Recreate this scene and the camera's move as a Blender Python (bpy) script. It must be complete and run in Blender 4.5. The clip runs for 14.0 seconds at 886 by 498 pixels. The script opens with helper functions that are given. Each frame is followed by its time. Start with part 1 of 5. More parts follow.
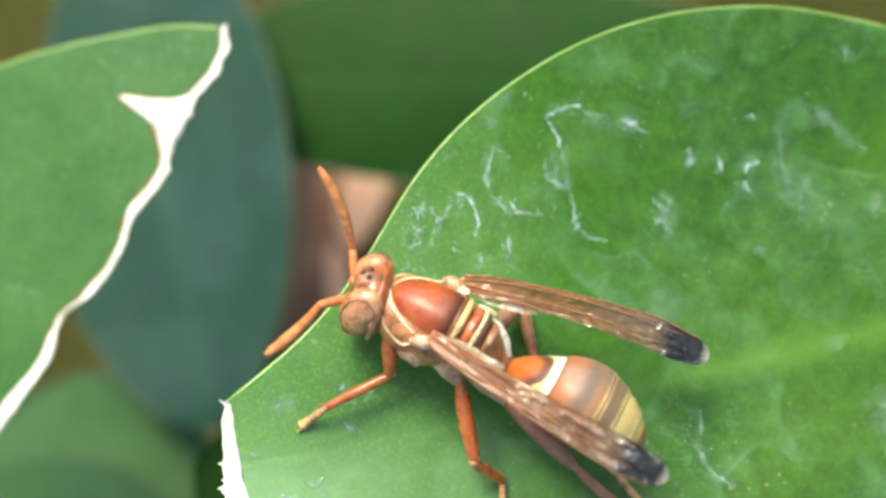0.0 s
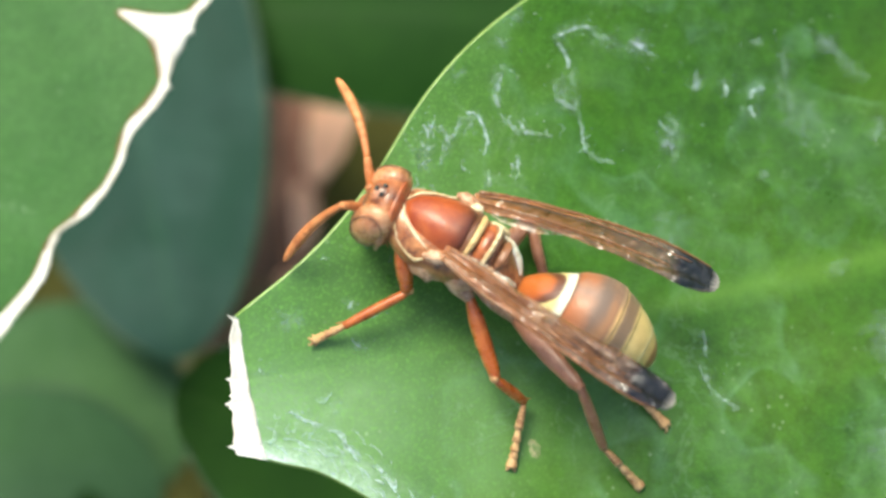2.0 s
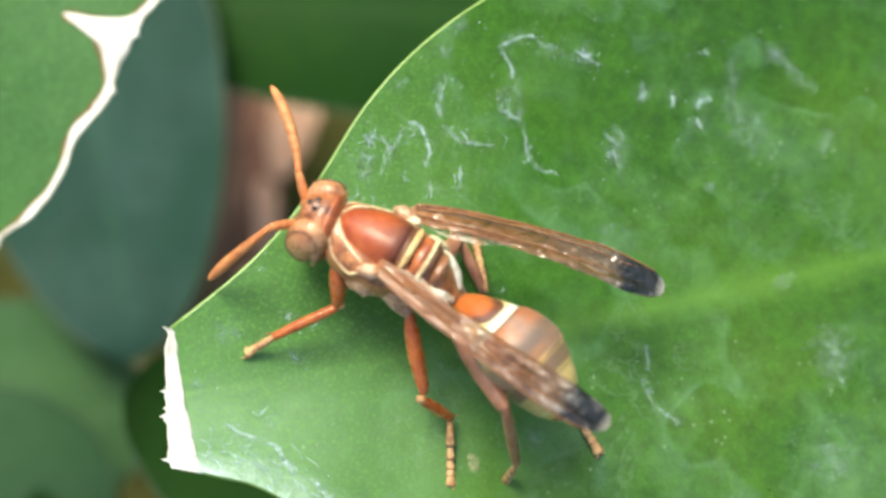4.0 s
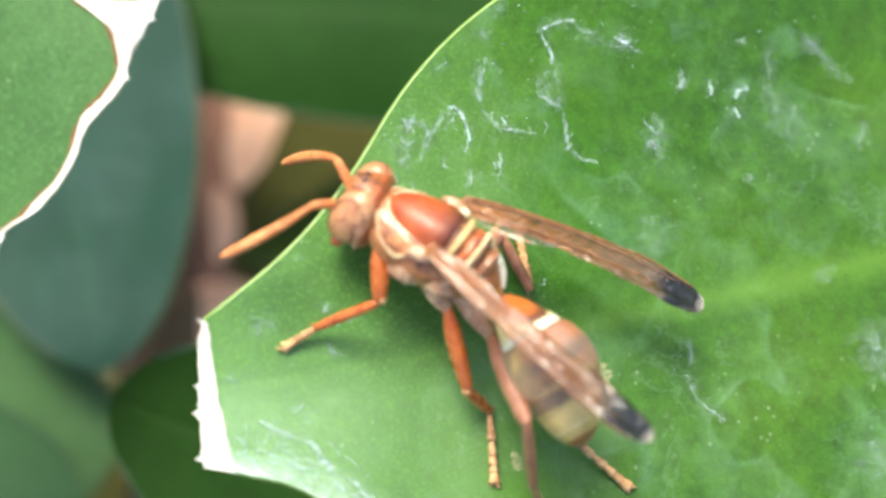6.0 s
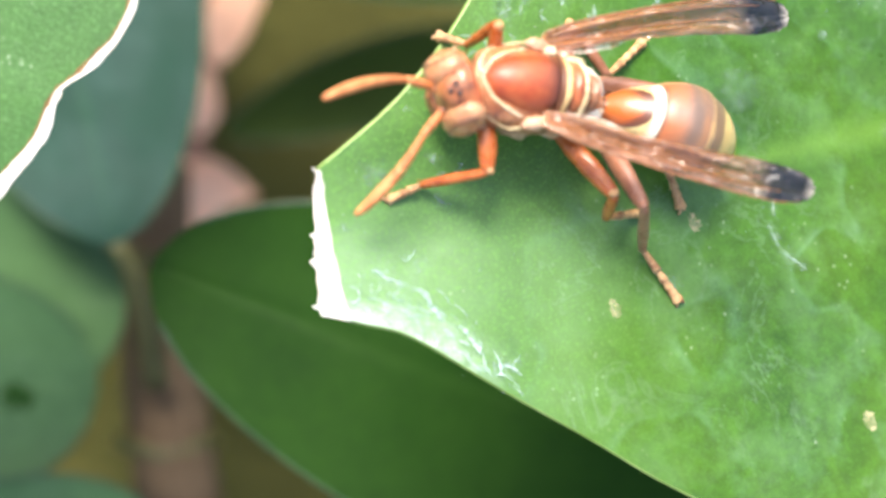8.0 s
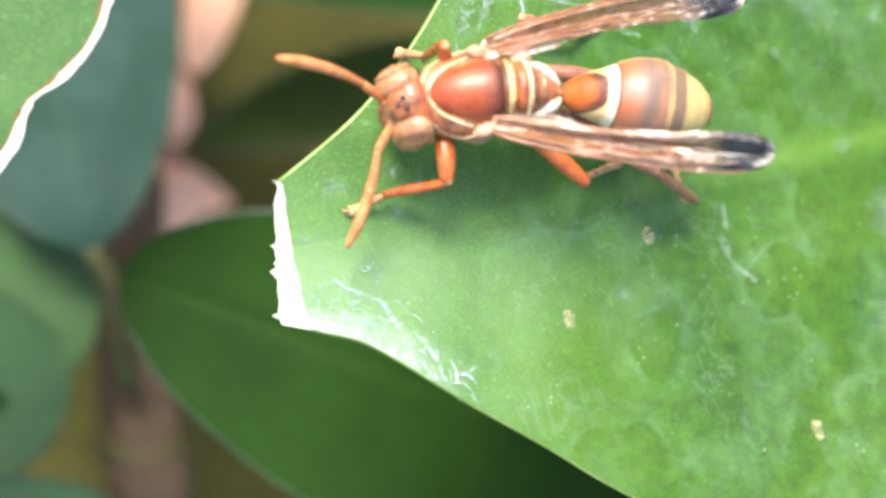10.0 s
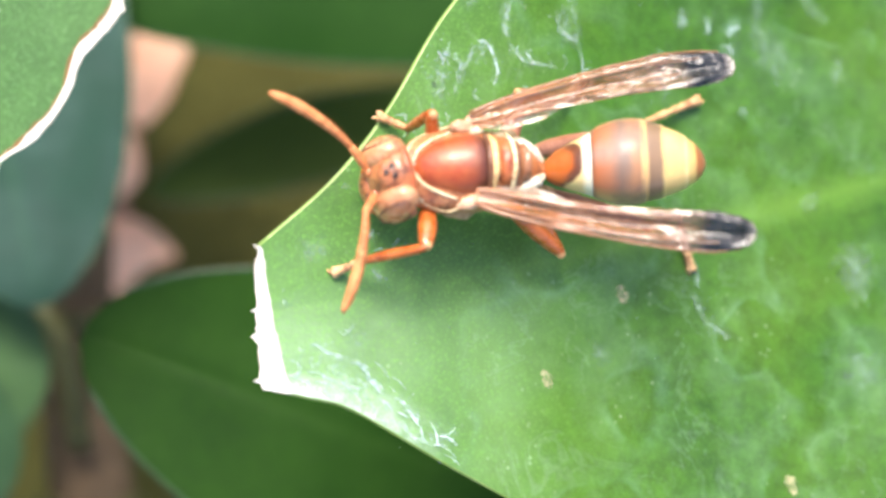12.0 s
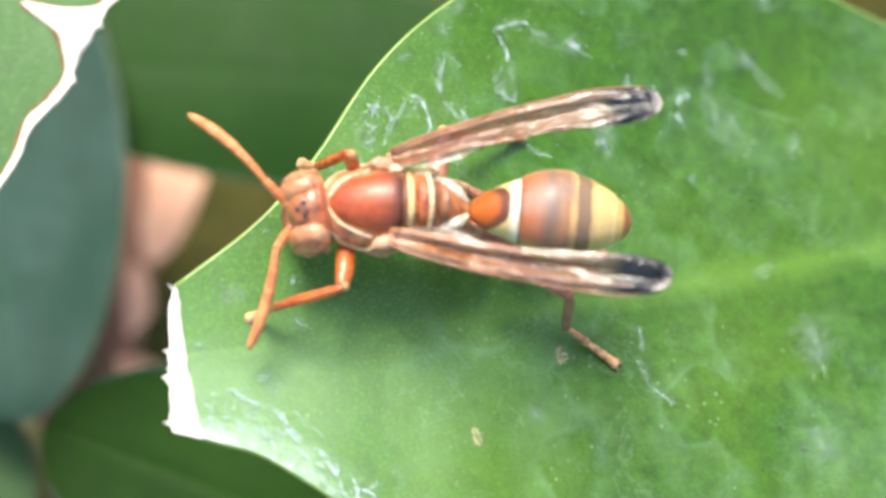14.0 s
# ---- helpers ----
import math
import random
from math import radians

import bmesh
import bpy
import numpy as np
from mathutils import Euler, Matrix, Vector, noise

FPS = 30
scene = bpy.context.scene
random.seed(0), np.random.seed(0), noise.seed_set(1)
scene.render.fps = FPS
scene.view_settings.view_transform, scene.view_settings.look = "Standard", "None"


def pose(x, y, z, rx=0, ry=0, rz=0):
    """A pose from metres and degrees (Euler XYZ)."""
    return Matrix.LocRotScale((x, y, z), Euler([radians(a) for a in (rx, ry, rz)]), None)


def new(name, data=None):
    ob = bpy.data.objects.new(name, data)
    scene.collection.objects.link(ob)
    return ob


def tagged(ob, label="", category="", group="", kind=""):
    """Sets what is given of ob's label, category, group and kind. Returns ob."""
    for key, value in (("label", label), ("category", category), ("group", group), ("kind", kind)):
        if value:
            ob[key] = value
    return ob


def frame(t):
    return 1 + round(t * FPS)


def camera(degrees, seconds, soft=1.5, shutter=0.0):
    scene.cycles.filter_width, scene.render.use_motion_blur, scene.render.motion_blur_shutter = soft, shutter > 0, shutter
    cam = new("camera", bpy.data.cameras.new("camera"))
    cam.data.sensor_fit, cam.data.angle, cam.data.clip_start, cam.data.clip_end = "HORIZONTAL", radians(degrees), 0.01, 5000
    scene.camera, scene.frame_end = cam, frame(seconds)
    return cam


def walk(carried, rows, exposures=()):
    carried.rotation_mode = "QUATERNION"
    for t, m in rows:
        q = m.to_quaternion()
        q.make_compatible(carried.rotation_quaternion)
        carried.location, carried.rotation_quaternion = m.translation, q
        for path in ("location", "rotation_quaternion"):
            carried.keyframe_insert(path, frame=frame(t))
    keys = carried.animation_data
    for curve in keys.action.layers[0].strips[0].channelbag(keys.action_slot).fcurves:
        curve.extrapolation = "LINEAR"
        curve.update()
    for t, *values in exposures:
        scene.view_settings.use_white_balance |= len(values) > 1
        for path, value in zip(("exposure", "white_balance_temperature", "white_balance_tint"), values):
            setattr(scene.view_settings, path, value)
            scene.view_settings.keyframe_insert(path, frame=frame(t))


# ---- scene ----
CM, MM = 0.01, 0.001

# camera, hand-held, about nine centimetres over the leaf
cam = camera(30.0, 14.0, soft=3.0, shutter=0.0)
cam.data.dof.use_dof = True
cam.data.dof.focus_distance = 0.086
cam.data.dof.aperture_fstop = 23.0
# seconds, then x, y, z in centimetres and the turn in degrees
PATH = [
    (0, 1.449, 0.164, 9.003, 4.01, 9.37, -0.52),
    (0.5, 1.453, 0.227, 9.033, 3.57, 8.59, -0.20),
    (1, 1.624, -0.289, 8.923, 4.16, 8.19, 0.15),
    (1.5, 1.426, -0.073, 9.034, 2.84, 6.98, 0.26),
    (2, 0.960, -0.027, 9.018, 2.54, 6.49, 0.14),
    (2.5, 1.175, 0.021, 8.895, 2.20, 6.59, 0.41),
    (5, 1.204, 0.288, 8.908, 1.80, 4.99, 0.80),
    (5.5, 0.678, 0.380, 8.787, 1.01, 3.90, 1.01),
    (6, 0.341, -0.111, 8.601, 3.31, 1.86, 0.50),
    (6.5, 0.080, 0.254, 8.804, 0.74, 0.68, 0.41),
    (7, -0.672, 0.229, 8.779, 0.95, -1.07, -0.07),
    (7.5, -0.899, -0.049, 8.704, 0.06, -2.46, 0.09),
    (8, -0.933, -0.394, 8.682, 0.02, -3.30, -0.01),
    (10.5, -0.783, -0.348, 8.948, 0.22, -4.03, 0.40),
    (11, -1.109, -0.302, 8.857, 0.55, -6.12, -0.09),
    (11.5, -1.225, -0.064, 8.827, 0.76, -6.91, -0.12),
    (12, -1.131, -0.234, 8.886, 1.50, -6.71, -0.16),
    (12.5, -0.872, -0.335, 8.902, 1.50, -7.35, -0.10),
    (13, -0.959, -0.373, 8.827, 2.13, -6.62, -0.19),
    (13.5, -0.911, -0.479, 8.889, 3.61, -3.84, 0.13),
    (14, -0.181, -1.194, 8.709, 9.78, -3.05, 0.38),
]
walk(cam, [(t, pose(x * CM, y * CM, z * CM, rx, ry, rz)) for t, x, y, z, rx, ry, rz in PATH],
     exposures=[(0.0, 0.75, 6500, -6), (0.5, 0.59, 6500, -6), (1.0, 0.46, 6500, -6), (1.5, 0.46, 6500, -6), (2.0, 0.61, 6500, -5), (2.5, 0.63, 6500, -5), (5.0, 0.65, 6500, -5), (5.5, 0.78, 6500, -4), (7.0, 1.21, 6420, 8), (7.5, 1.25, 6380, 8), (10.5, 1.25, 6350, 10), (12.5, 1.20, 6350, 10), (13.5, 1.21, 6380, 9), (14.0, 1.05, 6420, 8)])

# daylight: a bright hazy sky and a veiled sun
SUN_DIR = Vector((-0.16, 0.60, 0.80)).normalized()
world = bpy.data.worlds.new("world")
scene.world = world
world.use_nodes = True
wn = world.node_tree.nodes
sky = wn.new("ShaderNodeTexSky")
sky.sky_type = "NISHITA"
sky.sun_disc = False
sky.sun_elevation = math.asin(SUN_DIR.z)
sky.sun_rotation = math.atan2(SUN_DIR.x, SUN_DIR.y)
sky.dust_density = 4.0
wn["Background"].inputs["Strength"].default_value = 0.15
world.node_tree.links.new(sky.outputs["Color"], wn["Background"].inputs["Color"])
sun = new("sun", bpy.data.lights.new("sun", "SUN"))
sun.data.energy, sun.data.angle, sun.data.color = 2.65, radians(23), (1.0, 0.93, 0.82)
sun.rotation_mode = "QUATERNION"
sun.rotation_quaternion = SUN_DIR.to_track_quat("Z", "Y")


# ---- materials ----
class Mat:
    """A small builder for node materials."""

    def __init__(self, name, rough=0.5, coat=0.0, spec=0.5):
        self.m = bpy.data.materials.new(name)
        self.m.use_nodes = True
        self.t = self.m.node_tree
        self.p = self.t.nodes["Principled BSDF"]
        self.p.inputs["Roughness"].default_value = rough
        self.p.inputs["Coat Weight"].default_value = coat
        self.p.inputs["Coat Roughness"].default_value = 0.15
        self.p.inputs["Specular IOR Level"].default_value = spec
        self.co = self.t.nodes.new("ShaderNodeTexCoord")

    def put(self, value, socket):
        if hasattr(value, "is_linked"):
            self.t.links.new(value, socket)
        else:
            socket.default_value = (*value, 1.0) if isinstance(value, tuple) and len(value) == 3 and socket.type == "RGBA" else value

    def noise(self, scale, detail=4.0, rough=0.6, vec=None, distort=0.0):
        n = self.t.nodes.new("ShaderNodeTexNoise")
        n.inputs["Scale"].default_value, n.inputs["Detail"].default_value = scale, detail
        n.inputs["Roughness"].default_value, n.inputs["Distortion"].default_value = rough, distort
        self.t.links.new(vec or self.co.outputs["Object"], n.inputs["Vector"])
        return n.outputs["Fac"]

    def cells(self, scale, feature="F1", vec=None):
        n = self.t.nodes.new("ShaderNodeTexVoronoi")
        n.feature = feature
        n.inputs["Scale"].default_value = scale
        self.t.links.new(vec or self.co.outputs["Object"], n.inputs["Vector"])
        return n.outputs["Distance"]

    def ramp(self, fac, *stops):
        n = self.t.nodes.new("ShaderNodeValToRGB")
        while len(n.color_ramp.elements) < len(stops):
            n.color_ramp.elements.new(0.5)
        for e, (at, c) in zip(n.color_ramp.elements, stops):
            e.position = at
            e.color = (c, c, c, 1) if isinstance(c, (int, float)) else (*c, 1)
        self.put(fac, n.inputs["Fac"])
        return n.outputs["Color"]

    def mix(self, fac, a, b, how="MIX"):
        n = self.t.nodes.new("ShaderNodeMix")
        n.data_type, n.blend_type = "RGBA", how
        self.put(fac, n.inputs[0]), self.put(a, n.inputs[6]), self.put(b, n.inputs[7])
        return n.outputs[2]

    def math(self, how, a, b=0.0, c=0.0):
        n = self.t.nodes.new("ShaderNodeMath")
        n.operation = how
        for k, v in enumerate((a, b, c)):
            self.put(v, n.inputs[k])
        return n.outputs[0]

    def split(self, vec):
        n = self.t.nodes.new("ShaderNodeSeparateXYZ")
        self.t.links.new(vec, n.inputs[0])
        return n.outputs

    def join(self, x, y):
        n = self.t.nodes.new("ShaderNodeCombineXYZ")
        self.put(x, n.inputs[0]), self.put(y, n.inputs[1])
        return n.outputs[0]

    def bump(self, height, strength, dist):
        n = self.t.nodes.new("ShaderNodeBump")
        n.inputs["Strength"].default_value, n.inputs["Distance"].default_value = strength, dist
        self.put(height, n.inputs["Height"])
        self.t.links.new(n.outputs["Normal"], self.p.inputs["Normal"])
        return self

    def color(self, c):
        self.put(c, self.p.inputs["Base Color"])
        return self

    def rough(self, r):
        self.put(r, self.p.inputs["Roughness"])
        return self


def leaf_mat(name, deep, light, rib, rough=0.36, specks=0.4, residue=0.0, bloom=(0.55, 0.62, 0.62), bloom_amount=0.0, sheen_cells=4500, ribs=(0.35, 0.35), tip_dust_sheen=0.0, spec=0.5):
    m = Mat(name, rough, spec=spec)
    big, fine = m.noise(150, 5, 0.65), m.noise(900, 5, 0.7)
    c = m.mix(m.ramp(big, (0.32, 0.0), (0.68, 1.0)), deep, light)
    if tip_dust_sheen:
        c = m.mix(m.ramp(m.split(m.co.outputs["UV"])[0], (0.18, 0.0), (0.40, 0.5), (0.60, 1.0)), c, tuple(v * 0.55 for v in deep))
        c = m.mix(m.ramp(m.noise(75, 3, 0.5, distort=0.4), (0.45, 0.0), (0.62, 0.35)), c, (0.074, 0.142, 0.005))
    c = m.mix(m.ramp(fine, (0.35, 0.0), (0.75, 0.34)), c, tuple(min(1, v * 1.6) for v in light))
    uv = m.split(m.co.outputs["UV"])
    side = m.math("ABSOLUTE", m.math("SUBTRACT", uv[1], 0.5))
    wob = m.math("MULTIPLY", m.math("SUBTRACT", m.noise(120, 2), 0.5), 0.03)
    along = m.ramp(uv[0], (0.17, ribs[0]), (0.42, ribs[1]))
    c = m.mix(m.math("MULTIPLY", m.ramp(m.math("ADD", side, wob), (0.0, 0.8), (0.012, 0.5), (0.035, 0.0)), along), c, rib)
    # side veins, faint, running forward from the midrib
    vein = m.math("FRACT", m.math("MULTIPLY", m.math("SUBTRACT", uv[0], m.math("MULTIPLY", side, 0.5)), 13.0))
    vein = m.math("ABSOLUTE", m.math("SUBTRACT", vein, 0.5))
    c = m.mix(m.math("MULTIPLY", m.ramp(vein, (0.0, 1.0), (0.07, 0.0)), m.ramp(big, (0.3, 0.0), (0.7, 0.10))), c, rib)
    if bloom_amount:
        c = m.mix(m.ramp(m.noise(140, 5, 0.7, distort=0.6), (0.42, 0.0), (0.85, bloom_amount)), c, bloom)
    if tip_dust_sheen:
        # dust plus sky sheen and a lit patch, painted pale towards the worn end
        dust_sheen = m.math("MULTIPLY", m.ramp(uv[0], (0.0, tip_dust_sheen), (0.16, tip_dust_sheen * 0.75), (0.42, 0.0)), m.ramp(m.noise(210, 6, 0.7), (0.34, 0.62), (0.64, 1.0)))
        dust_sheen = m.math("MULTIPLY", dust_sheen, m.ramp(m.math("ADD", uv[1], m.math("MULTIPLY", wob, 3.0)), (0.36, 1.0), (0.60, 0.35)))
        c = m.mix(dust_sheen, c, (0.34, 0.49, 0.29))
    if tip_dust_sheen:
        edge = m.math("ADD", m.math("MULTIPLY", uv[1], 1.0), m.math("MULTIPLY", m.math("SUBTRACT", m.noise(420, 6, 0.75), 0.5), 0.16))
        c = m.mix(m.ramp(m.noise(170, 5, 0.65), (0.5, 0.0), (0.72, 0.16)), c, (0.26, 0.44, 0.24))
        # whitish margin: dried film and sky caught by the curled edge, as colour
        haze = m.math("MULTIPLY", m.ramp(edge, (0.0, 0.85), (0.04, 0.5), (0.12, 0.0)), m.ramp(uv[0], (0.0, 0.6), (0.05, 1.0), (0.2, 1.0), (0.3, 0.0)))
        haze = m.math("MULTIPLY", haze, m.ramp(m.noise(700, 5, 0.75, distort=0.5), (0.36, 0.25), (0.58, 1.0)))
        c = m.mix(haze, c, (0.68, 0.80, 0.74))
    # fine pale grain of the skin; glints at the worn tip painted in with it
    grain = m.ramp(m.noise(5200, 2, 0.6), (0.50, 0.0), (0.72, 0.55))
    if tip_dust_sheen:
        grain = m.math("MULTIPLY", grain, m.ramp(uv[0], (0.0, 1.0), (0.22, 0.8), (0.45, 0.15)))
    else:
        grain = m.math("MULTIPLY", grain, min(0.8, specks * 2))
    c = m.mix(grain, c, tuple(min(1.0, v * 2.2 + 0.05) for v in light))
    # pale scale-like specks
    dots = m.math("MULTIPLY", m.ramp(m.cells(1500), (0.10, 1.0), (0.2, 0.0)), m.ramp(m.noise(260, 3), (0.52, 0.0), (0.7, specks)))
    c = m.mix(dots, c, (0.62, 0.72, 0.55))
    if residue:
        line = m.math("ABSOLUTE", m.math("SUBTRACT", m.noise(150, 5, 0.6, distort=0.7), 0.5))
        film = m.math("MULTIPLY", m.ramp(line, (0.003, 1.0), (0.014, 0.0)), m.ramp(m.noise(110, 3), (0.47, 0.0), (0.60, residue)))
        c = m.mix(film, c, (0.58, 0.72, 0.66))
        # broad faint outlines and pale insides of dried drops
        drop = m.noise(105, 2, 0.45, distort=0.25)
        away = m.ramp(uv[0], (0.2, 0.0), (0.34, 1.0))
        c = m.mix(m.math("MULTIPLY", away, m.ramp(drop, (0.50, 0.0), (0.53, 0.06), (0.60, 0.03))), c, (0.20, 0.36, 0.16))
        ring = m.math("MULTIPLY", m.ramp(drop, (0.478, 0.0), (0.498, 0.16), (0.53, 0.0)), m.ramp(m.noise(260, 4, 0.7), (0.42, 0.0), (0.62, 1.0)))
        c = m.mix(m.math("MULTIPLY", away, ring), c, (0.26, 0.47, 0.30))
    m.color(c)
    m.rough(m.ramp(m.noise(300, 4), (0.3, rough - 0.07), (0.7, rough + 0.12)))
    m.bump(m.math("ADD", m.math("MULTIPLY", m.noise(380, 3), 0.45), m.math("MULTIPLY", m.cells(sheen_cells), 0.3)), 0.22, 0.00026)
    return m.m


BIG_LEAF = leaf_mat("leaf_fresh_green", (0.032, 0.108, 0.006), (0.060, 0.160, 0.010), (0.15, 0.29, 0.04), 0.33, specks=0.2, residue=0.05, ribs=(0.0, 0.45), tip_dust_sheen=0.60, spec=0.34)
SIDE_LEAF = leaf_mat("leaf_side_green", (0.024, 0.082, 0.013), (0.040, 0.112, 0.020), (0.08, 0.2, 0.045), 0.42, specks=0.35, ribs=(0.0, 0.0), spec=0.3, bloom=(0.17, 0.30, 0.13), bloom_amount=0.16)
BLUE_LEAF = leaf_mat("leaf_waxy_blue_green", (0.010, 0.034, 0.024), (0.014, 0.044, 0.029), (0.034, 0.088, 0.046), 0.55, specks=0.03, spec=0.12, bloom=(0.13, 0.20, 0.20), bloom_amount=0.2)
# low leaves: part of the shade under the plant sits in these dark colours
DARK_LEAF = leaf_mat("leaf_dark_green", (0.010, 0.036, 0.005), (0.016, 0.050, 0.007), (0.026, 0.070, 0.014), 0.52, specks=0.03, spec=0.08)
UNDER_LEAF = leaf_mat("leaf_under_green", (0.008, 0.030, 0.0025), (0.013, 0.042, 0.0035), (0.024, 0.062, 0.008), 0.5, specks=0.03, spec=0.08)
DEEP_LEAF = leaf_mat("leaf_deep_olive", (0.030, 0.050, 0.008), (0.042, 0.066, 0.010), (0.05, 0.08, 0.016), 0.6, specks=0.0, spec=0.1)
DULL_LEAF = leaf_mat("leaf_dull_green", (0.040, 0.094, 0.030), (0.058, 0.124, 0.042), (0.10, 0.19, 0.07), 0.5, specks=0.03, bloom_amount=0.04, ribs=(0.12, 0.12), spec=0.25)


def margin_mat(name, dark, light):
    m = Mat(name, 0.35)
    m.color(m.mix(m.ramp(m.noise(500, 3), (0.35, 0.0), (0.65, 1.0)), dark, light))
    return m.bump(m.noise(1200, 3), 0.2, 0.0001).m


def dried_mat():
    m = Mat("dried_leaf_edge", 0.85, spec=0.2)
    c = m.mix(m.ramp(m.noise(500, 5, 0.7), (0.4, 0.0), (0.75, 1.0)), (0.86, 0.82, 0.75), (0.62, 0.52, 0.42))
    return m.color(c).bump(m.noise(1400, 5), 0.5, 0.0002).m


def scorch_mat():
    m = Mat("brown_scorch_line", 0.8, spec=0.2)
    return m.color(m.mix(m.noise(900, 3), (0.10, 0.05, 0.02), (0.22, 0.12, 0.05))).bump(m.noise(1400, 5), 0.4, 0.0001).m


def film_mat(name, strength):
    """Dried water marks: a thin whitish film, thickest along its middle."""
    m = Mat(name, 0.32, spec=0.6)
    m.color(m.mix(m.noise(1500, 3), (0.40, 0.58, 0.54), (0.70, 0.82, 0.80)))
    across = m.math("MULTIPLY", m.math("ABSOLUTE", m.math("SUBTRACT", m.split(m.co.outputs["UV"])[1], 0.5)), 2.0)
    grain = m.ramp(m.noise(2200, 5, 0.8, distort=0.5), (0.40, 0.10), (0.60, 1.0))
    m.put(m.math("MULTIPLY", m.math("MULTIPLY", m.ramp(across, (0.0, 1.0), (0.35, 0.7), (1.0, 0.0)), grain), strength), m.p.inputs["Alpha"])
    return m.m


def tan_spot_mat():
    m = Mat("tan_leaf_spot", 0.6)
    m.color(m.mix(m.noise(1500, 3), (0.42, 0.42, 0.2), (0.55, 0.5, 0.3)))
    m.put(m.ramp(m.noise(700, 4), (0.35, 0.0), (0.6, 0.75)), m.p.inputs["Alpha"])
    return m.m


def soil_mat():
    m = Mat("soil", 0.95, spec=0.1)
    c = m.mix(m.ramp(m.noise(60, 6, 0.7), (0.35, 0.0), (0.7, 1.0)), (0.050, 0.050, 0.013), (0.10, 0.094, 0.024))
    return m.color(c).bump(m.noise(180, 6, 0.7), 0.9, 0.004).m


def litter_mat(name, dark, light):
    m = Mat(name, 0.7, spec=0.3)
    c = m.mix(m.ramp(m.noise(160, 5, 0.65), (0.35, 0.0), (0.7, 1.0)), dark, light)
    return m.color(c).bump(m.noise(500, 5), 0.5, 0.0006).m


def stem_mat():
    m = Mat("woody_stem", 0.8, spec=0.25)
    c = m.mix(m.ramp(m.noise(220, 5, 0.7), (0.35, 0.0), (0.7, 1.0)), (0.09, 0.06, 0.034), (0.17, 0.115, 0.066))
    return m.color(c).bump(m.noise(500, 5), 0.6, 0.0005).m


def green_stem_mat():
    m = Mat("green_stem", 0.5)
    c = m.mix(m.ramp(m.noise(260, 4), (0.35, 0.0), (0.7, 1.0)), (0.07, 0.07, 0.018), (0.12, 0.11, 0.035))
    return m.color(c).bump(m.noise(700, 4), 0.4, 0.0003).m


GREEN_STEM = green_stem_mat()


def chitin(name, a, b, rough=0.32, coat=0.45, dark=None, grain=2600, relief=0.6, hind=None):
    """Wasp cuticle: fine punctures, a soft sheen, faint mottling."""
    m = Mat(name, rough, coat)
    c = m.mix(m.ramp(m.noise(900, 5, 0.75), (0.38, 0.0), (0.62, 1.0)), a, b)
    if dark:
        c = m.mix(m.ramp(m.noise(1500, 4, 0.75), (0.50, 0.0), (0.60, 0.85)), c, dark)
        c = m.mix(m.ramp(m.noise(650, 3, 0.6, distort=0.8), (0.6, 0.0), (0.75, 0.5)), c, tuple(min(0.9, v * 1.5) for v in b))
    if hind:
        # darker pigment towards the hind rim
        u = m.math("ADD", m.split(m.co.outputs["UV"])[0], m.math("MULTIPLY", m.math("SUBTRACT", m.noise(700, 3), 0.5), 0.10))
        c = m.mix(m.ramp(u, (0.52, 0.0), (0.70, 0.7), (0.82, 0.95)), c, hind)
    m.color(c)
    m.rough(m.ramp(m.noise(2000, 3), (0.3, rough - 0.06), (0.7, rough + 0.14)))
    m.p.inputs["Sheen Weight"].default_value = 0.06
    m.p.inputs["Sheen Tint"].default_value = (1.0, 0.86, 0.6, 1.0)
    return m.bump(m.math("ADD", m.math("MULTIPLY", m.cells(grain * 2), 0.5), m.noise(grain, 4, 0.7)), relief, 0.00008).m


RUST = chitin("cuticle_rust", (0.34, 0.10, 0.032), (0.52, 0.215, 0.085), dark=(0.17, 0.055, 0.025))
RED = chitin("cuticle_red", (0.29, 0.042, 0.010), (0.47, 0.105, 0.026), 0.42, 0.16, relief=0.18, hind=(0.075, 0.022, 0.014))
FACE = chitin("cuticle_face", (0.33, 0.092, 0.028), (0.53, 0.20, 0.075), dark=(0.10, 0.032, 0.016))
NAPE = chitin("cuticle_nape", (0.38, 0.085, 0.025), (0.50, 0.15, 0.05), dark=(0.22, 0.05, 0.02))
EYE = chitin("compound_eye", (0.48, 0.18, 0.075), (0.64, 0.32, 0.16), 0.2, 0.7, (0.27, 0.09, 0.04), 5000)
RIM = chitin("eye_rim_dark", (0.12, 0.042, 0.02), (0.20, 0.075, 0.035), 0.35, 0.2)
CREAM = chitin("cuticle_cream", (0.70, 0.55, 0.30), (0.85, 0.76, 0.52), 0.42, 0.1, (0.50, 0.30, 0.13))
WHITE = chitin("cuticle_white", (0.78, 0.70, 0.52), (0.88, 0.84, 0.72), 0.4, 0.15, (0.55, 0.38, 0.22))
TAN = chitin("cuticle_tan", (0.60, 0.36, 0.13), (0.76, 0.54, 0.26), 0.42, 0.1, (0.40, 0.18, 0.07))
SIDE = chitin("cuticle_side", (0.50, 0.24, 0.13), (0.68, 0.44, 0.29), 0.4, 0.15, (0.30, 0.13, 0.07))
BROWN = chitin("cuticle_brown", (0.24, 0.09, 0.04), (0.36, 0.16, 0.08))
BLACK = chitin("ocellus_black", (0.012, 0.008, 0.006), (0.02, 0.012, 0.01), 0.12, 0.6)
LEG = chitin("leg_orange", (0.36, 0.062, 0.007), (0.50, 0.125, 0.020), 0.25, 0.55)
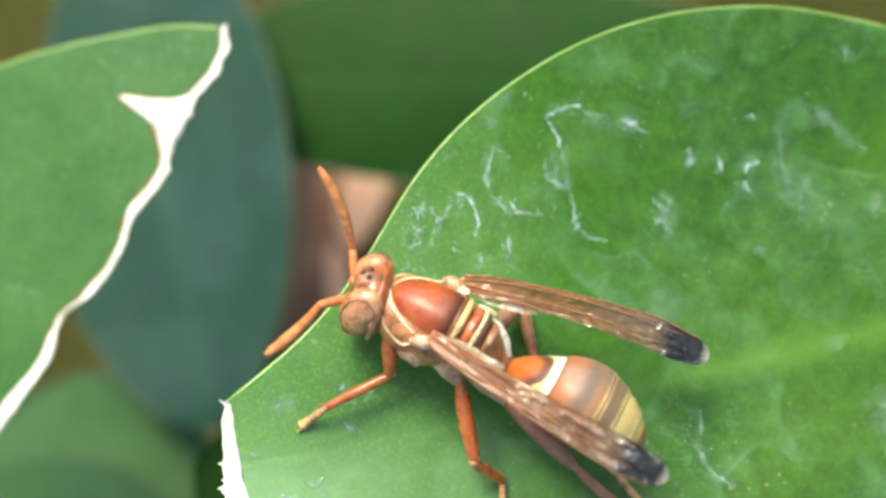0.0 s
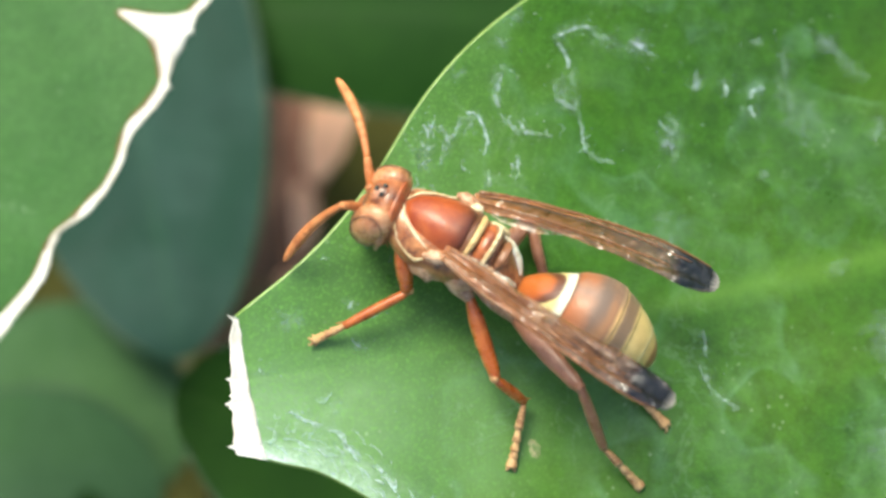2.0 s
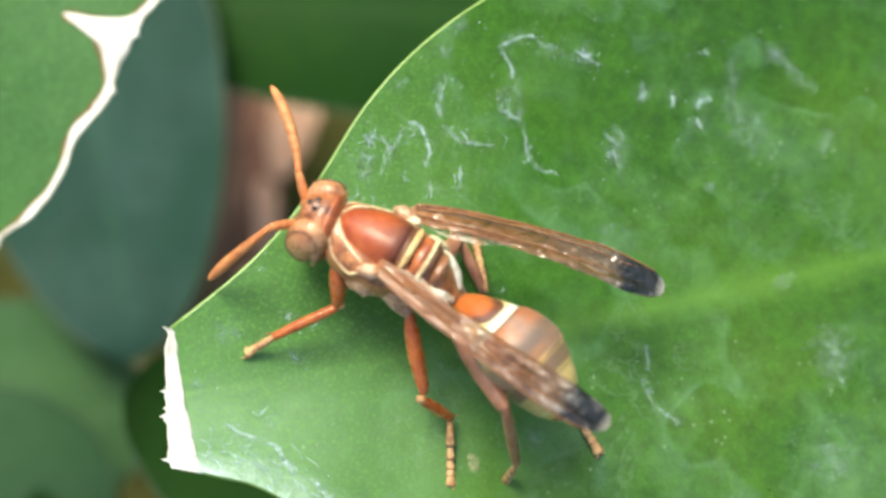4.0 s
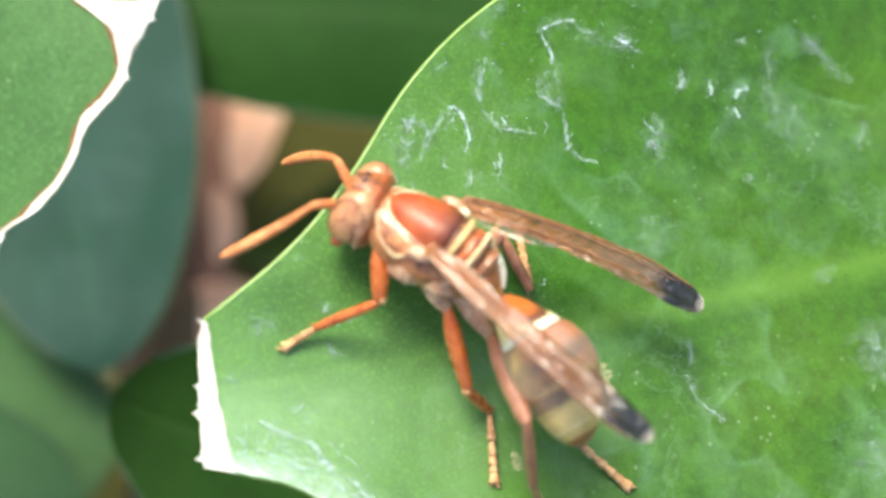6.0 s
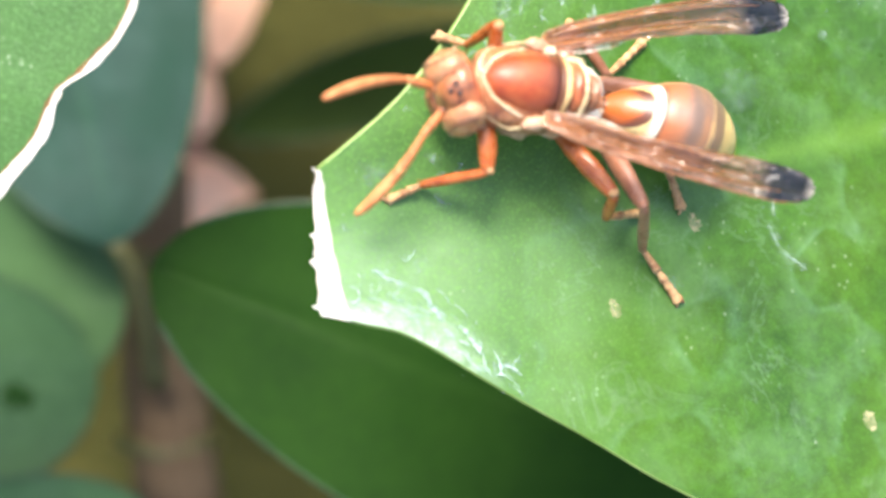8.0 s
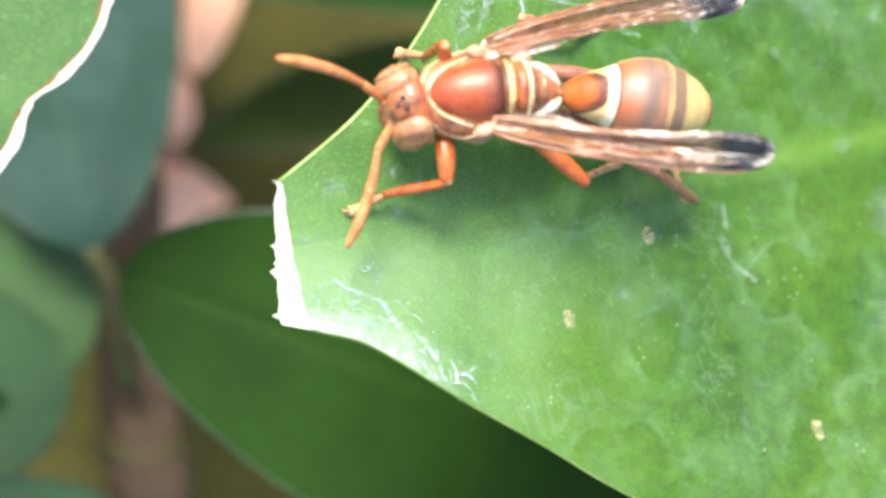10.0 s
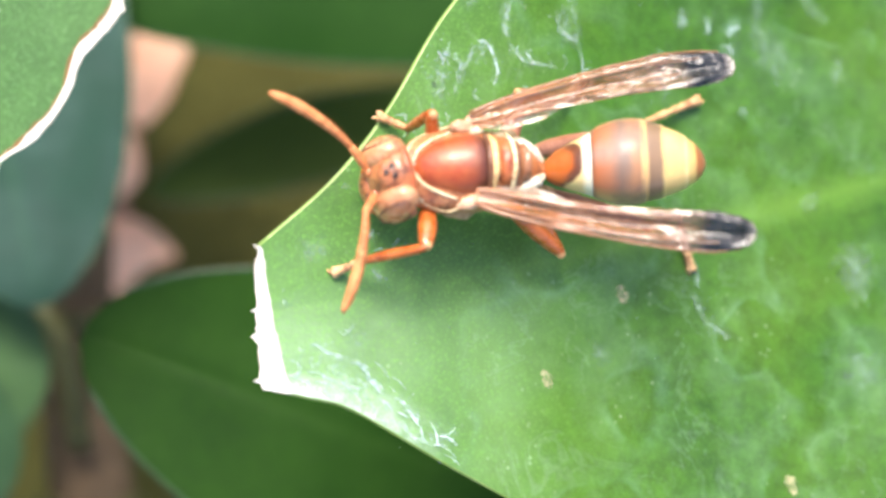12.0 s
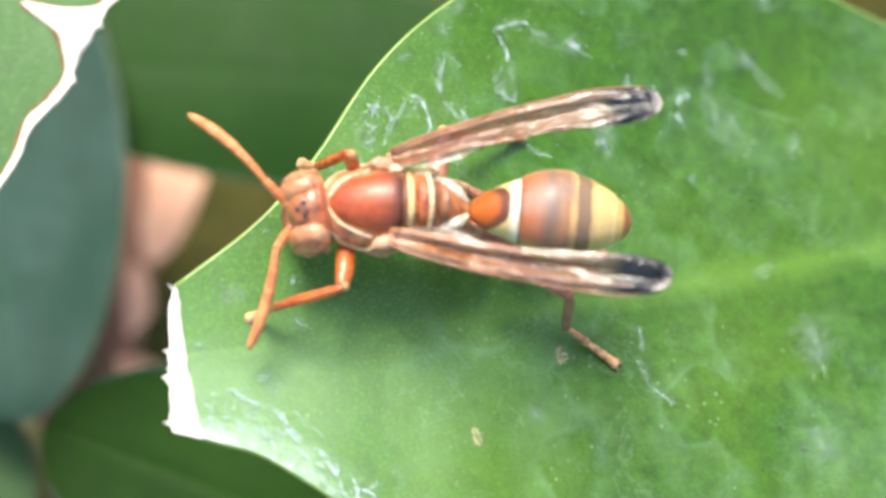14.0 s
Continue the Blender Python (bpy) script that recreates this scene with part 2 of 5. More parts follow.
SHANK = chitin("leg_brown", (0.25, 0.095, 0.05), (0.38, 0.165, 0.10), 0.32, 0.35)
TARSUS = chitin("tarsus_tan", (0.46, 0.21, 0.08), (0.64, 0.40, 0.19), 0.5, 0.0, (0.30, 0.13, 0.06))
HORN = chitin("antenna_orange", (0.50, 0.15, 0.042), (0.64, 0.26, 0.095), 0.5, 0.0, (0.40, 0.12, 0.035))


def banded(name, stops, rough=0.36, wobble=0.07):
    """Pigment in bands along the segment (its UV u), with uneven rims."""
    m = Mat(name, rough, 0.2)
    u = m.split(m.co.outputs["UV"])[0]
    u = m.math("ADD", u, m.math("MULTIPLY", m.math("SUBTRACT", m.noise(700, 4, 0.7), 0.5), wobble))
    c = m.ramp(u, *stops)
    c = m.mix(m.ramp(m.noise(1100, 4, 0.7), (0.4, 0.0), (0.72, 0.35)), c, (0.30, 0.17, 0.09))
    m.color(c)
    m.p.inputs["Sheen Weight"].default_value = 0.08
    m.p.inputs["Sheen Tint"].default_value = (1.0, 0.9, 0.7, 1.0)
    return m.bump(m.math("ADD", m.math("MULTIPLY", m.cells(5200), 0.5), m.noise(2600, 3)), 0.3, 0.00005).m


RUSTY, GREYB, CREAMC, YEL = (0.40, 0.115, 0.035), (0.19, 0.11, 0.075), (0.74, 0.62, 0.34), (0.70, 0.50, 0.19)


def first_tergite_mat():
    """Cream, with an orange tongue edged dark on the back."""
    m = Mat("tergite_first", 0.34, 0.25)
    uv = m.split(m.co.outputs["UV"])
    wob = m.math("MULTIPLY", m.math("SUBTRACT", m.noise(900, 3), 0.5), 0.12)
    side = m.math("DIVIDE", m.math("ABSOLUTE", m.split(m.co.outputs["Object"])[1]), 0.00116)
    u = m.math("DIVIDE", uv[0], 0.88)
    d = m.math("ADD", m.math("POWER", m.math("ADD", m.math("POWER", side, 3.0), m.math("POWER", u, 6.0)), 0.25), wob)
    c = m.ramp(d, (0.0, (0.46, 0.115, 0.016)), (0.80, (0.42, 0.095, 0.016)), (0.90, (0.14, 0.055, 0.032)), (0.96, (0.78, 0.60, 0.26)), (1.0, (0.78, 0.62, 0.28)))
    c = m.mix(m.math("MULTIPLY", m.ramp(uv[0], (0.46, 0.0), (0.62, 1.0)), m.ramp(d, (0.62, 0.0), (0.74, 0.9), (0.90, 0.95), (0.955, 0.0))), c, (0.10, 0.035, 0.022))
    c = m.mix(m.ramp(uv[0], (0.80, 0.0), (0.90, 0.9)), c, (0.86, 0.82, 0.66))
    c = m.mix(m.ramp(uv[0], (0.03, 1.0), (0.12, 0.0)), c, (0.12, 0.05, 0.03))
    c = m.mix(m.ramp(m.noise(900, 4, 0.7), (0.45, 0.0), (0.75, 0.35)), c, (0.40, 0.22, 0.10))
    m.color(c)
    return m.bump(m.math("ADD", m.math("MULTIPLY", m.cells(5200), 0.5), m.noise(2600, 3)), 0.3, 0.00005).m


def second_tergite_mat():
    """Grey-brown with rusty flanks and a tan hind line."""
    m = Mat("tergite_second", 0.5, 0.12)
    uv = m.split(m.co.outputs["UV"])
    u = m.math("ADD", uv[0], m.math("MULTIPLY", m.math("SUBTRACT", m.noise(700, 4, 0.7), 0.5), 0.14))
    side = m.math("ABSOLUTE", m.math("SUBTRACT", uv[1], 0.25))
    c = m.ramp(u, (0.0, CREAMC), (0.05, (0.30, 0.19, 0.14)), (0.12, RUSTY), (0.42, (0.35, 0.14, 0.07)), (0.56, GREYB), (0.72, (0.36, 0.17, 0.08)), (0.88, (0.30, 0.15, 0.08)), (0.94, (0.62, 0.38, 0.16)), (1.0, (0.62, 0.38, 0.16)))
    c = m.mix(m.math("MULTIPLY", m.ramp(side, (0.0, 0.75), (0.06, 0.0)), m.ramp(u, (0.5, 1.0), (0.7, 0.0))), c, (0.34, 0.22, 0.17))
    c = m.mix(m.ramp(side, (0.15, 0.0), (0.24, 0.9)), c, (0.66, 0.44, 0.18))
    c = m.mix(m.ramp(m.noise(330, 3, 0.6, distort=0.4), (0.45, 0.0), (0.60, 0.7)), c, (0.17, 0.11, 0.085))
    c = m.mix(m.ramp(m.noise(380, 4, 0.7), (0.53, 0.0), (0.68, 0.4)), c, (0.52, 0.30, 0.17))
    c = m.mix(m.math("MULTIPLY", m.ramp(side, (0.03, 0.85), (0.13, 0.25), (0.2, 0.0)), m.ramp(u, (0.40, 0.0), (0.55, 1.0), (0.64, 1.0), (0.78, 0.0))), c, (0.17, 0.115, 0.09))
    c = m.mix(m.ramp(u, (0.05, 0.0), (0.09, 0.9), (0.19, 0.0)), c, (0.11, 0.065, 0.045))
    m.color(c)
    m.p.inputs["Sheen Weight"].default_value = 0.08
    return m.bump(m.math("ADD", m.math("MULTIPLY", m.cells(5200), 0.5), m.noise(2600, 3)), 0.3, 0.00005).m


def wing_mat():
    """Amber film in lengthwise pleats, black towards the tip."""
    m = Mat("wing_membrane", 0.14, 1.0, 0.8)
    uv = m.split(m.co.outputs["UV"])
    u = m.math("ADD", uv[0], m.math("MULTIPLY", m.math("SUBTRACT", m.noise(420, 3), 0.5), 0.035))
    c = m.ramp(u, (0.0, (0.44, 0.15, 0.042)), (0.45, (0.27, 0.098, 0.033)), (0.76, (0.14, 0.06, 0.03)), (0.84, (0.012, 0.011, 0.016)), (0.965, (0.020, 0.018, 0.024)), (1.0, (0.32, 0.29, 0.26)))
    wave = m.math("ADD", m.math("MULTIPLY", uv[1], 9.0), m.math("MULTIPLY", m.noise(160, 2), 1.6))
    pleat = m.ramp(m.math("ABSOLUTE", m.math("SINE", wave)), (0.0, 1.0), (0.22, 0.0))
    c = m.mix(m.math("MULTIPLY", pleat, m.ramp(u, (0.02, 0.5), (0.78, 0.45), (0.82, 0.0))), c, (0.10, 0.042, 0.02))
    streak = m.noise(1.0, 2, 0.5, m.join(m.math("MULTIPLY", uv[0], 5.0), m.math("MULTIPLY", uv[1], 3.0)), 0.5)
    # pale streaks paint in the glints along the creases
    c = m.mix(m.math("MULTIPLY", m.ramp(streak, (0.58, 0.0), (0.68, 0.38)), m.ramp(u, (0.40, 0.4), (0.78, 1.0), (0.83, 0.15))), c, (0.66, 0.50, 0.34))
    c = m.mix(m.math("MULTIPLY", m.ramp(streak, (0.34, 0.4), (0.42, 0.0)), m.ramp(u, (0.78, 1.0), (0.83, 0.0))), c, (0.10, 0.04, 0.018))
    m.color(c)
    m.p.inputs["IOR"].default_value = 1.6
    m.put(m.ramp(u, (0.76, 0.8), (0.85, 0.3)), m.p.inputs["Specular IOR Level"])
    m.put(m.ramp(u, (0.76, 1.0), (0.85, 0.45)), m.p.inputs["Coat Weight"])
    m.put(m.ramp(u, (0.0, 0.88), (0.5, 0.80), (0.79, 0.84), (0.83, 0.97)), m.p.inputs["Alpha"])
    m.rough(m.ramp(m.noise(900, 3), (0.35, 0.16), (0.7, 0.26)))
    crease = m.math("ADD", m.math("MULTIPLY", streak, 1.4), m.math("MULTIPLY", m.math("SINE", wave), 0.10))
    return m.bump(m.math("ADD", m.math("MULTIPLY", m.noise(480, 3), 2.4), crease), 1.0, 0.00042).m


def hyaline_mat():
    m = Mat("hyaline_wing", 0.18, 1.0)
    m.color(m.mix(m.ramp(m.noise(1000, 5, 0.7, distort=0.8), (0.45, 0.0), (0.56, 1.0)), (0.46, 0.26, 0.14), (0.88, 0.78, 0.66)))
    m.put(m.ramp(m.noise(1100, 3), (0.35, 0.3), (0.65, 0.75)), m.p.inputs["Alpha"])
    return m.bump(m.noise(1300, 4), 0.8, 0.0002).m


HYALINE = hyaline_mat()
WING, VEIN = wing_mat(), chitin("wing_vein", (0.17, 0.065, 0.025), (0.28, 0.12, 0.05), 0.25, 0.5)


# ---- shape helpers ----
def part(name, bm, material, parent=None, label=""):
    """Links a bmesh as one smooth mesh object, under a thing or a part."""
    me = bpy.data.meshes.new(name)
    bm.to_mesh(me)
    bm.free()
    for poly in me.polygons:
        poly.use_smooth = True
    for mat in material if isinstance(material, (list, tuple)) else (material,):
        me.materials.append(mat)
    ob = new(name, me)
    ob.parent = parent
    return tagged(ob, label)


def curve(points, n):
    """n + 1 points along a smooth line through the given ones."""
    p = np.array(points, float)
    p = np.vstack([2 * p[0] - p[1], p, 2 * p[-1] - p[-2]])
    out, last = [], len(p) - 3
    for k in range(n + 1):
        s = k / n * last
        i = min(int(s), last - 1)
        f, (a, b, c, d) = s - i, p[i:i + 4]
        out.append(0.5 * (2 * b + (c - a) * f + (2 * a - 5 * b + 4 * c - d) * f * f + (3 * b - a - 3 * c + d) * f ** 3))
    return np.array(out)


def add_loft(bm, rings, uvs=True, caps=True):
    """Joins rings of points, each with the same count, to a skin."""
    uv = bm.loops.layers.uv.verify()
    rows = [[bm.verts.new(p) for p in ring] for ring in rings]
    n, last = len(rows[0]), len(rows) - 1
    for i in range(last):
        for j in range(n):
            f = bm.faces.new((rows[i][j], rows[i][(j + 1) % n], rows[i + 1][(j + 1) % n], rows[i + 1][j]))
            for loop, (a, b) in zip(f.loops, ((i, j), (i, j + 1), (i + 1, j + 1), (i + 1, j))):
                loop[uv].uv = (a / last, b / n)
    if caps:
        for row, u in ((rows[0], 0.0), (rows[-1], 1.0)):
            f = bm.faces.new(row)
            for loop in f.loops:
                loop[uv].uv = (u, 0.5)
    return rows


def body(sections, steps=5, n=30, power=2.2, scale=MM):
    """A body along x: sections of x, centre height, half width, half height."""
    bm = bmesh.new()
    rings = []
    for x, zc, w, h in curve(sections, steps * (len(sections) - 1)):
        ring = []
        for k in range(n):
            a = 2 * math.pi * k / n
            c, s = math.cos(a), math.sin(a)
            ring.append(Vector((x, math.copysign(abs(c) ** (2 / power), c) * max(w, 0.02), zc + math.copysign(abs(s) ** (2 / power), s) * max(h, 0.02))) * scale)
        rings.append(ring)
    add_loft(bm, rings)
    bmesh.ops.recalc_face_normals(bm, faces=bm.faces)
    return bm


def tube(points, radii, n=10, steps=6, scale=MM, flat=1.0):
    """A tapering tube through points."""
    line = curve(points, steps * (len(points) - 1)) * scale
    rr = np.interp(np.linspace(0, 1, len(line)), np.linspace(0, 1, len(radii)), radii) * scale
    bm = bmesh.new()
    rings, side = [], None
    for k, p in enumerate(line):
        d = Vector(line[min(k + 1, len(line) - 1)] - line[max(k - 1, 0)]).normalized()
        if side is None:
            side = d.orthogonal()
        side = (side - d * side.dot(d)).normalized()
        up = d.cross(side)
        rings.append([Vector(p) + (side * math.cos(a) + up * math.sin(a) * flat) * rr[k] for a in (2 * math.pi * j / n for j in range(n))])
    add_loft(bm, rings)
    bmesh.ops.recalc_face_normals(bm, faces=bm.faces)
    return bm


def ball(center, radii, turn=None, seg=24, scale=MM, dent=0.0):
    bm = bmesh.new()
    bmesh.ops.create_uvsphere(bm, u_segments=seg, v_segments=seg * 2 // 3, radius=1.0)
    m = Matrix.Translation(Vector(center) * scale) @ (turn or Matrix.Identity(4)) @ Matrix.Diagonal((*[r * scale for r in radii], 1))
    for v in bm.verts:
        if dent:
            v.co *= 1 + dent * noise.noise(v.co * 2.3)
        v.co = m @ v.co
    return bm


def joined(*several):
    out = bmesh.new()
    for bm in several:
        me = bpy.data.meshes.new("joint")
        bm.to_mesh(me)
        bm.free()
        out.from_mesh(me)
        bpy.data.meshes.remove(me)
    return out


# ---- leaves ----
def big_height(x, y):
    """The big leaf's surface, in centimetres: it falls away to the right and is slightly bowed."""
    z = 0.2567 - 0.3216 * x - 0.0565 * y + 0.01335 * x * x - 0.0704 * x * y + 0.0313 * y * y
    return z + 0.006 * noise.noise((x * 1.3, y * 1.3, 0.0)) + 0.003 * noise.noise((x * 4, y * 4, 3.0))


def sheet(across, height, thick=0.05, groove=0.0):
    """A leaf blade from rows of points across it (centimetres), with thickness. UV: u along, v across."""
    bm = bmesh.new()
    uv = bm.loops.layers.uv.verify()
    layers = []
    nv = len(across[0])
    for low in (0, 1):
        rows = []
        for row in across:
            out = []
            for j, (x, y) in enumerate(row):
                v = abs(j / (nv - 1) - 0.5) * 2
                dip = groove * math.exp(-(v / 0.04) ** 2)
                th = thick * (0.35 + 0.65 * min(1.0, (1 - v) * 8)) + dip * 3
                out.append(bm.verts.new((x * CM, y * CM, (height(x, y) - (th if low else dip)) * CM)))
            rows.append(out)
        layers.append(rows)
    nu = len(across)

    def face(corners):
        f = bm.faces.new([layers[a][i][j] for a, i, j in corners])
        for loop, (a, i, j) in zip(f.loops, corners):
            loop[uv].uv = (i / (nu - 1), j / (nv - 1))

    for i in range(nu - 1):
        for j in range(nv - 1):
            face([(0, i, j), (0, i + 1, j), (0, i + 1, j + 1), (0, i, j + 1)])
            face([(1, i, j), (1, i, j + 1), (1, i + 1, j + 1), (1, i + 1, j)])
    for i in range(nu - 1):
        for j in (0, nv - 1):
            face([(0, i, j), (1, i, j), (1, i + 1, j), (0, i + 1, j)])
    for j in range(nv - 1):
        for i in (0, nu - 1):
            face([(0, i, j), (0, i, j + 1), (1, i, j + 1), (1, i, j)])
    bmesh.ops.recalc_face_normals(bm, faces=bm.faces)
    for e in bm.edges:
        e.smooth = e.calc_face_angle(0.0) < 0.9
    return bm


def rim(points, height, r=0.02, lift=-0.017):
    """A rounded cord along a leaf's edge."""
    line = [(x, y, height(x, y) + lift) for x, y in points]
    return tube(line, [r] * len(line), n=8, steps=2, scale=CM)


def ragged(outer, inner, height, spikes=0.05, seed=3, lift=0.012):
    """The torn, dried strip between two lines along a cut: crumpled, its free side frayed."""
    rnd = random.Random(seed)
    n = 170
    a, b = curve(inner, n), curve(outer, n)
    bm = bmesh.new()
    rows = [[], []]
    teeth = [(rnd.uniform(0, n), rnd.uniform(1.5, 4.0), rnd.uniform(0.25, 0.8)) for _ in range(6)]
    run = 0.0
    for k in range(n + 1):
        run += float(np.linalg.norm(b[k] - b[k - 1])) if k else 0.0
        fray = spikes * (0.3 * noise.noise((run * 4, seed, 0)) + 0.25 * noise.noise((run * 13, seed, 2)) + max((h * max(0.0, 1 - abs(k - at) / wide) for at, wide, h in teeth), default=0.0))
        d = b[k] - a[k]
        d = d / (np.linalg.norm(d) + 1e-6)
        tip = b[k] + d * fray
        root = a[k] + d * 0.2 * spikes * (noise.noise((run * 6, 7.0, seed)) + 0.5 * noise.noise((run * 18, 3.0, seed)))
        for side, thick in ((0, 0.0), (1, 0.018)):
            row = []
            for j in range(6):
                f = j / 5
                x, y = root * (1 - f) + tip * f
                z = height(x, y) + lift + 0.012 * noise.noise((x * 9, y * 9, seed)) + 0.02 * f * f - thick
                row.append(bm.verts.new((x * CM, y * CM, z * CM)))
            rows[side].append(row)
    for k in range(n):
        for j in range(5):
            bm.faces.new((rows[0][k][j], rows[0][k][j + 1], rows[0][k + 1][j + 1], rows[0][k + 1][j]))
            bm.faces.new((rows[1][k][j], rows[1][k + 1][j], rows[1][k + 1][j + 1], rows[1][k][j + 1]))
        for j in (0, 5):
            bm.faces.new((rows[0][k][j], rows[0][k + 1][j], rows[1][k + 1][j], rows[1][k][j]))
    bmesh.ops.recalc_face_normals(bm, faces=bm.faces)
    return bm


def ribbon(bm, points, width, height, seed=0, lift=0.004):
    """A thin uneven crust along a line on a leaf."""
    rnd = random.Random(seed)
    n = 9 * (len(points) - 1)
    line = curve([(x, y, 0) for x, y in points], n)[:, :2]
    rows = []
    uv = bm.loops.layers.uv.verify()
    for k, p in enumerate(line):
        d = line[min(k + 1, n)] - line[max(k - 1, 0)]
        side = np.array([-d[1], d[0]]) / (np.linalg.norm(d) + 1e-9)
        w = width * (0.25 + 0.75 * math.sin(math.pi * (0.06 + 0.88 * k / n))) * (0.5 + rnd.random())
        off = 0.25 * width * noise.noise((k * 0.35, seed, 1.0))
        rows.append([bm.verts.new((q[0] * CM, q[1] * CM, (height(*q) + lift) * CM)) for q in (p + side * (off + w * s / 2) for s in (-1, -0.5, 0, 0.5, 1))])
    for i, (a, b) in enumerate(zip(rows, rows[1:])):
        for j in range(4):
            f = bm.faces.new((a[j], a[j + 1], b[j + 1], b[j]))
            for loop, (u, v) in zip(f.loops, ((i, j), (i, j + 1), (i + 1, j + 1), (i + 1, j))):
                loop[uv].uv = (u / n, v / 4)


def big_leaf():
    upper = curve([(-1.08, -0.01), (-0.70, 0.33), (-0.41, 0.70), (-0.12, 1.19), (0.21, 1.57), (0.66, 1.90), (1.12, 2.10), (1.59, 2.19), (2.08, 2.18), (2.9, 2.0), (4.0, 1.6), (5.4, 1.0)], 90)
    lower = curve([(-1.06, -0.70), (-0.83, -0.76), (-0.60, -0.83), (-0.13, -1.11), (0.33, -1.37), (0.72, -1.60), (1.3, -1.86), (2.0, -2.0), (2.9, -1.85), (4.0, -1.2), (5.4, 0.8)], 90)
    middle = curve([(-1.075, -0.33), (-0.5, -0.25), (0.32, -0.10), (1.16, 0.07), (2.53, 0.40), (4.0, 0.72), (5.4, 0.9)], 90)
    nv = 24
    across = []
    for lo, mi, up in zip(lower, middle, upper):
        across.append([lo + (mi - lo) * k / nv for k in range(nv)] + [mi + (up - mi) * k / nv for k in range(nv + 1)])
    leaf = part("leaf", sheet(across, big_height, 0.05, 0.004), BIG_LEAF)
    tagged(leaf, "broad glossy green leaf with torn white tip and water marks", "leaf", "leaves of the plant")
    part("margin", rim(upper[::3], big_height, 0.016), margin_mat("leaf_margin", (0.17, 0.28, 0.05), (0.25, 0.36, 0.10)), leaf, "pale yellow-green leaf margin")
    part("margin", rim(lower[::3], big_height, 0.014), bpy.data.materials["leaf_margin"], leaf, "pale yellow-green leaf margin")
    cut_out = [(-1.08, 0.0), (-1.092, -0.15), (-1.092, -0.35), (-1.082, -0.55), (-1.068, -0.712)]
    cut_in = [(-1.06, -0.02), (-1.045, -0.15), (-1.008, -0.35), (-0.968, -0.53), (-0.92, -0.745)]
    part("dried_edge", ragged(cut_out, cut_in, big_height, 0.05, 5), dried_mat(), leaf, "papery white dried edge of the torn tip")
    film, half, crust, count = bmesh.new(), bmesh.new(), bmesh.new(), [0]

    rnd = random.Random(21)

    def wander(points, far):
        """The same line, shaken a little and broken into finer bends."""
        line = curve([(x, y, 0) for x, y in points], 3 * (len(points) - 1))[:, :2]
        far = min(far, 0.22 * float(np.linalg.norm(line[1] - line[0])))
        return [(x + rnd.gauss(0, far), y + rnd.gauss(0, far)) for x, y in line]

    def stroke(points, width, layer):
        """A dried mark: a faint film, a few thin crusted threads in it and flecks beside them."""
        count[0] += 1
        lift = 0.003 + 0.0001 * count[0]
        ribbon(film, wander(points, width * 0.08), width * 1.7, big_height, count[0] + 50, lift)
        threads = {id(film): 1, id(half): 2, id(crust): 3}[id(layer)]
        for k in range(threads):
            thin = rnd.uniform(0.007, 0.017) if layer is not film else rnd.uniform(0.005, 0.009)
            ribbon(half if layer is film else layer, wander(points, min(0.02, width * 0.2)), thin, big_height, count[0] * 7 + k, lift + 0.002 + 0.0005 * k)
        for _ in range(2 + 2 * threads):
            x, y = points[rnd.randrange(len(points))]
            x, y, r, a = x + rnd.gauss(0, 0.06), y + rnd.gauss(0, 0.06), rnd.uniform(0.004, 0.010), rnd.uniform(0, 6.28)
            ribbon(layer if layer is not film else half, [(x, y), (x + 1.6 * r * math.cos(a), y + 1.6 * r * math.sin(a))], r * 1.4, big_height, count[0], lift + 0.004)

    stroke([(0.54, 1.52), (0.60, 1.56), (0.66, 1.59), (0.73, 1.60)], 0.0625, crust)
    stroke([(0.73, 1.60), (0.78, 1.55), (0.85, 1.51), (0.92, 1.49)], 0.0625, film)
    stroke([(0.55, 1.53), (0.59, 1.47), (0.62, 1.41), (0.62, 1.36)], 0.0375, crust)
    stroke([(0.95, 1.53), (1.00, 1.51), (1.04, 1.52)], 0.1, crust)
    stroke([(0.27, 1.36), (0.25, 1.27), (0.24, 1.19), (0.25, 1.14)], 0.044, half)
    stroke([(0.27, 1.37), (0.32, 1.33), (0.36, 1.29)], 0.0375, film)
    stroke([(0.08, 1.10), (0.13, 1.09), (0.17, 1.03), (0.19, 0.94), (0.17, 0.87)], 0.044, crust)
    stroke([(0.13, 1.09), (0.08, 1.02), (0.06, 0.98)], 0.075, film)
    stroke([(-0.14, 1.02), (-0.12, 0.99), (-0.12, 0.95)], 0.044, crust)
    stroke([(-0.12, 1.04), (-0.10, 1.02), (-0.07, 1.00)], 0.0375, half)
    stroke([(0.26, 1.09), (0.29, 1.05), (0.34, 1.02)], 0.03125, film)
    stroke([(0.35, 1.07), (0.38, 1.03), (0.41, 1.00)], 0.044, crust)
    stroke([(0.59, 1.29), (0.61, 1.18), (0.67, 1.11)], 0.075, film)
    stroke([(0.68, 1.11), (0.70, 0.99), (0.72, 0.91), (0.78, 0.87), (0.87, 0.85)], 0.0375, half)
    stroke([(-0.21, 0.87), (-0.16, 0.90), (-0.10, 0.83)], 0.1, film)
    stroke([(-0.17, 0.79), (-0.14, 0.82), (-0.10, 0.84)], 0.0625, half)
    stroke([(0.25, 1.52), (0.26, 1.49), (0.28, 1.46)], 0.075, film)
    stroke([(0.32, 1.62), (0.35, 1.64), (0.39, 1.65)], 0.0625, film)
    stroke([(0.01, 1.28), (0.04, 1.30), (0.08, 1.34)], 0.044, film)
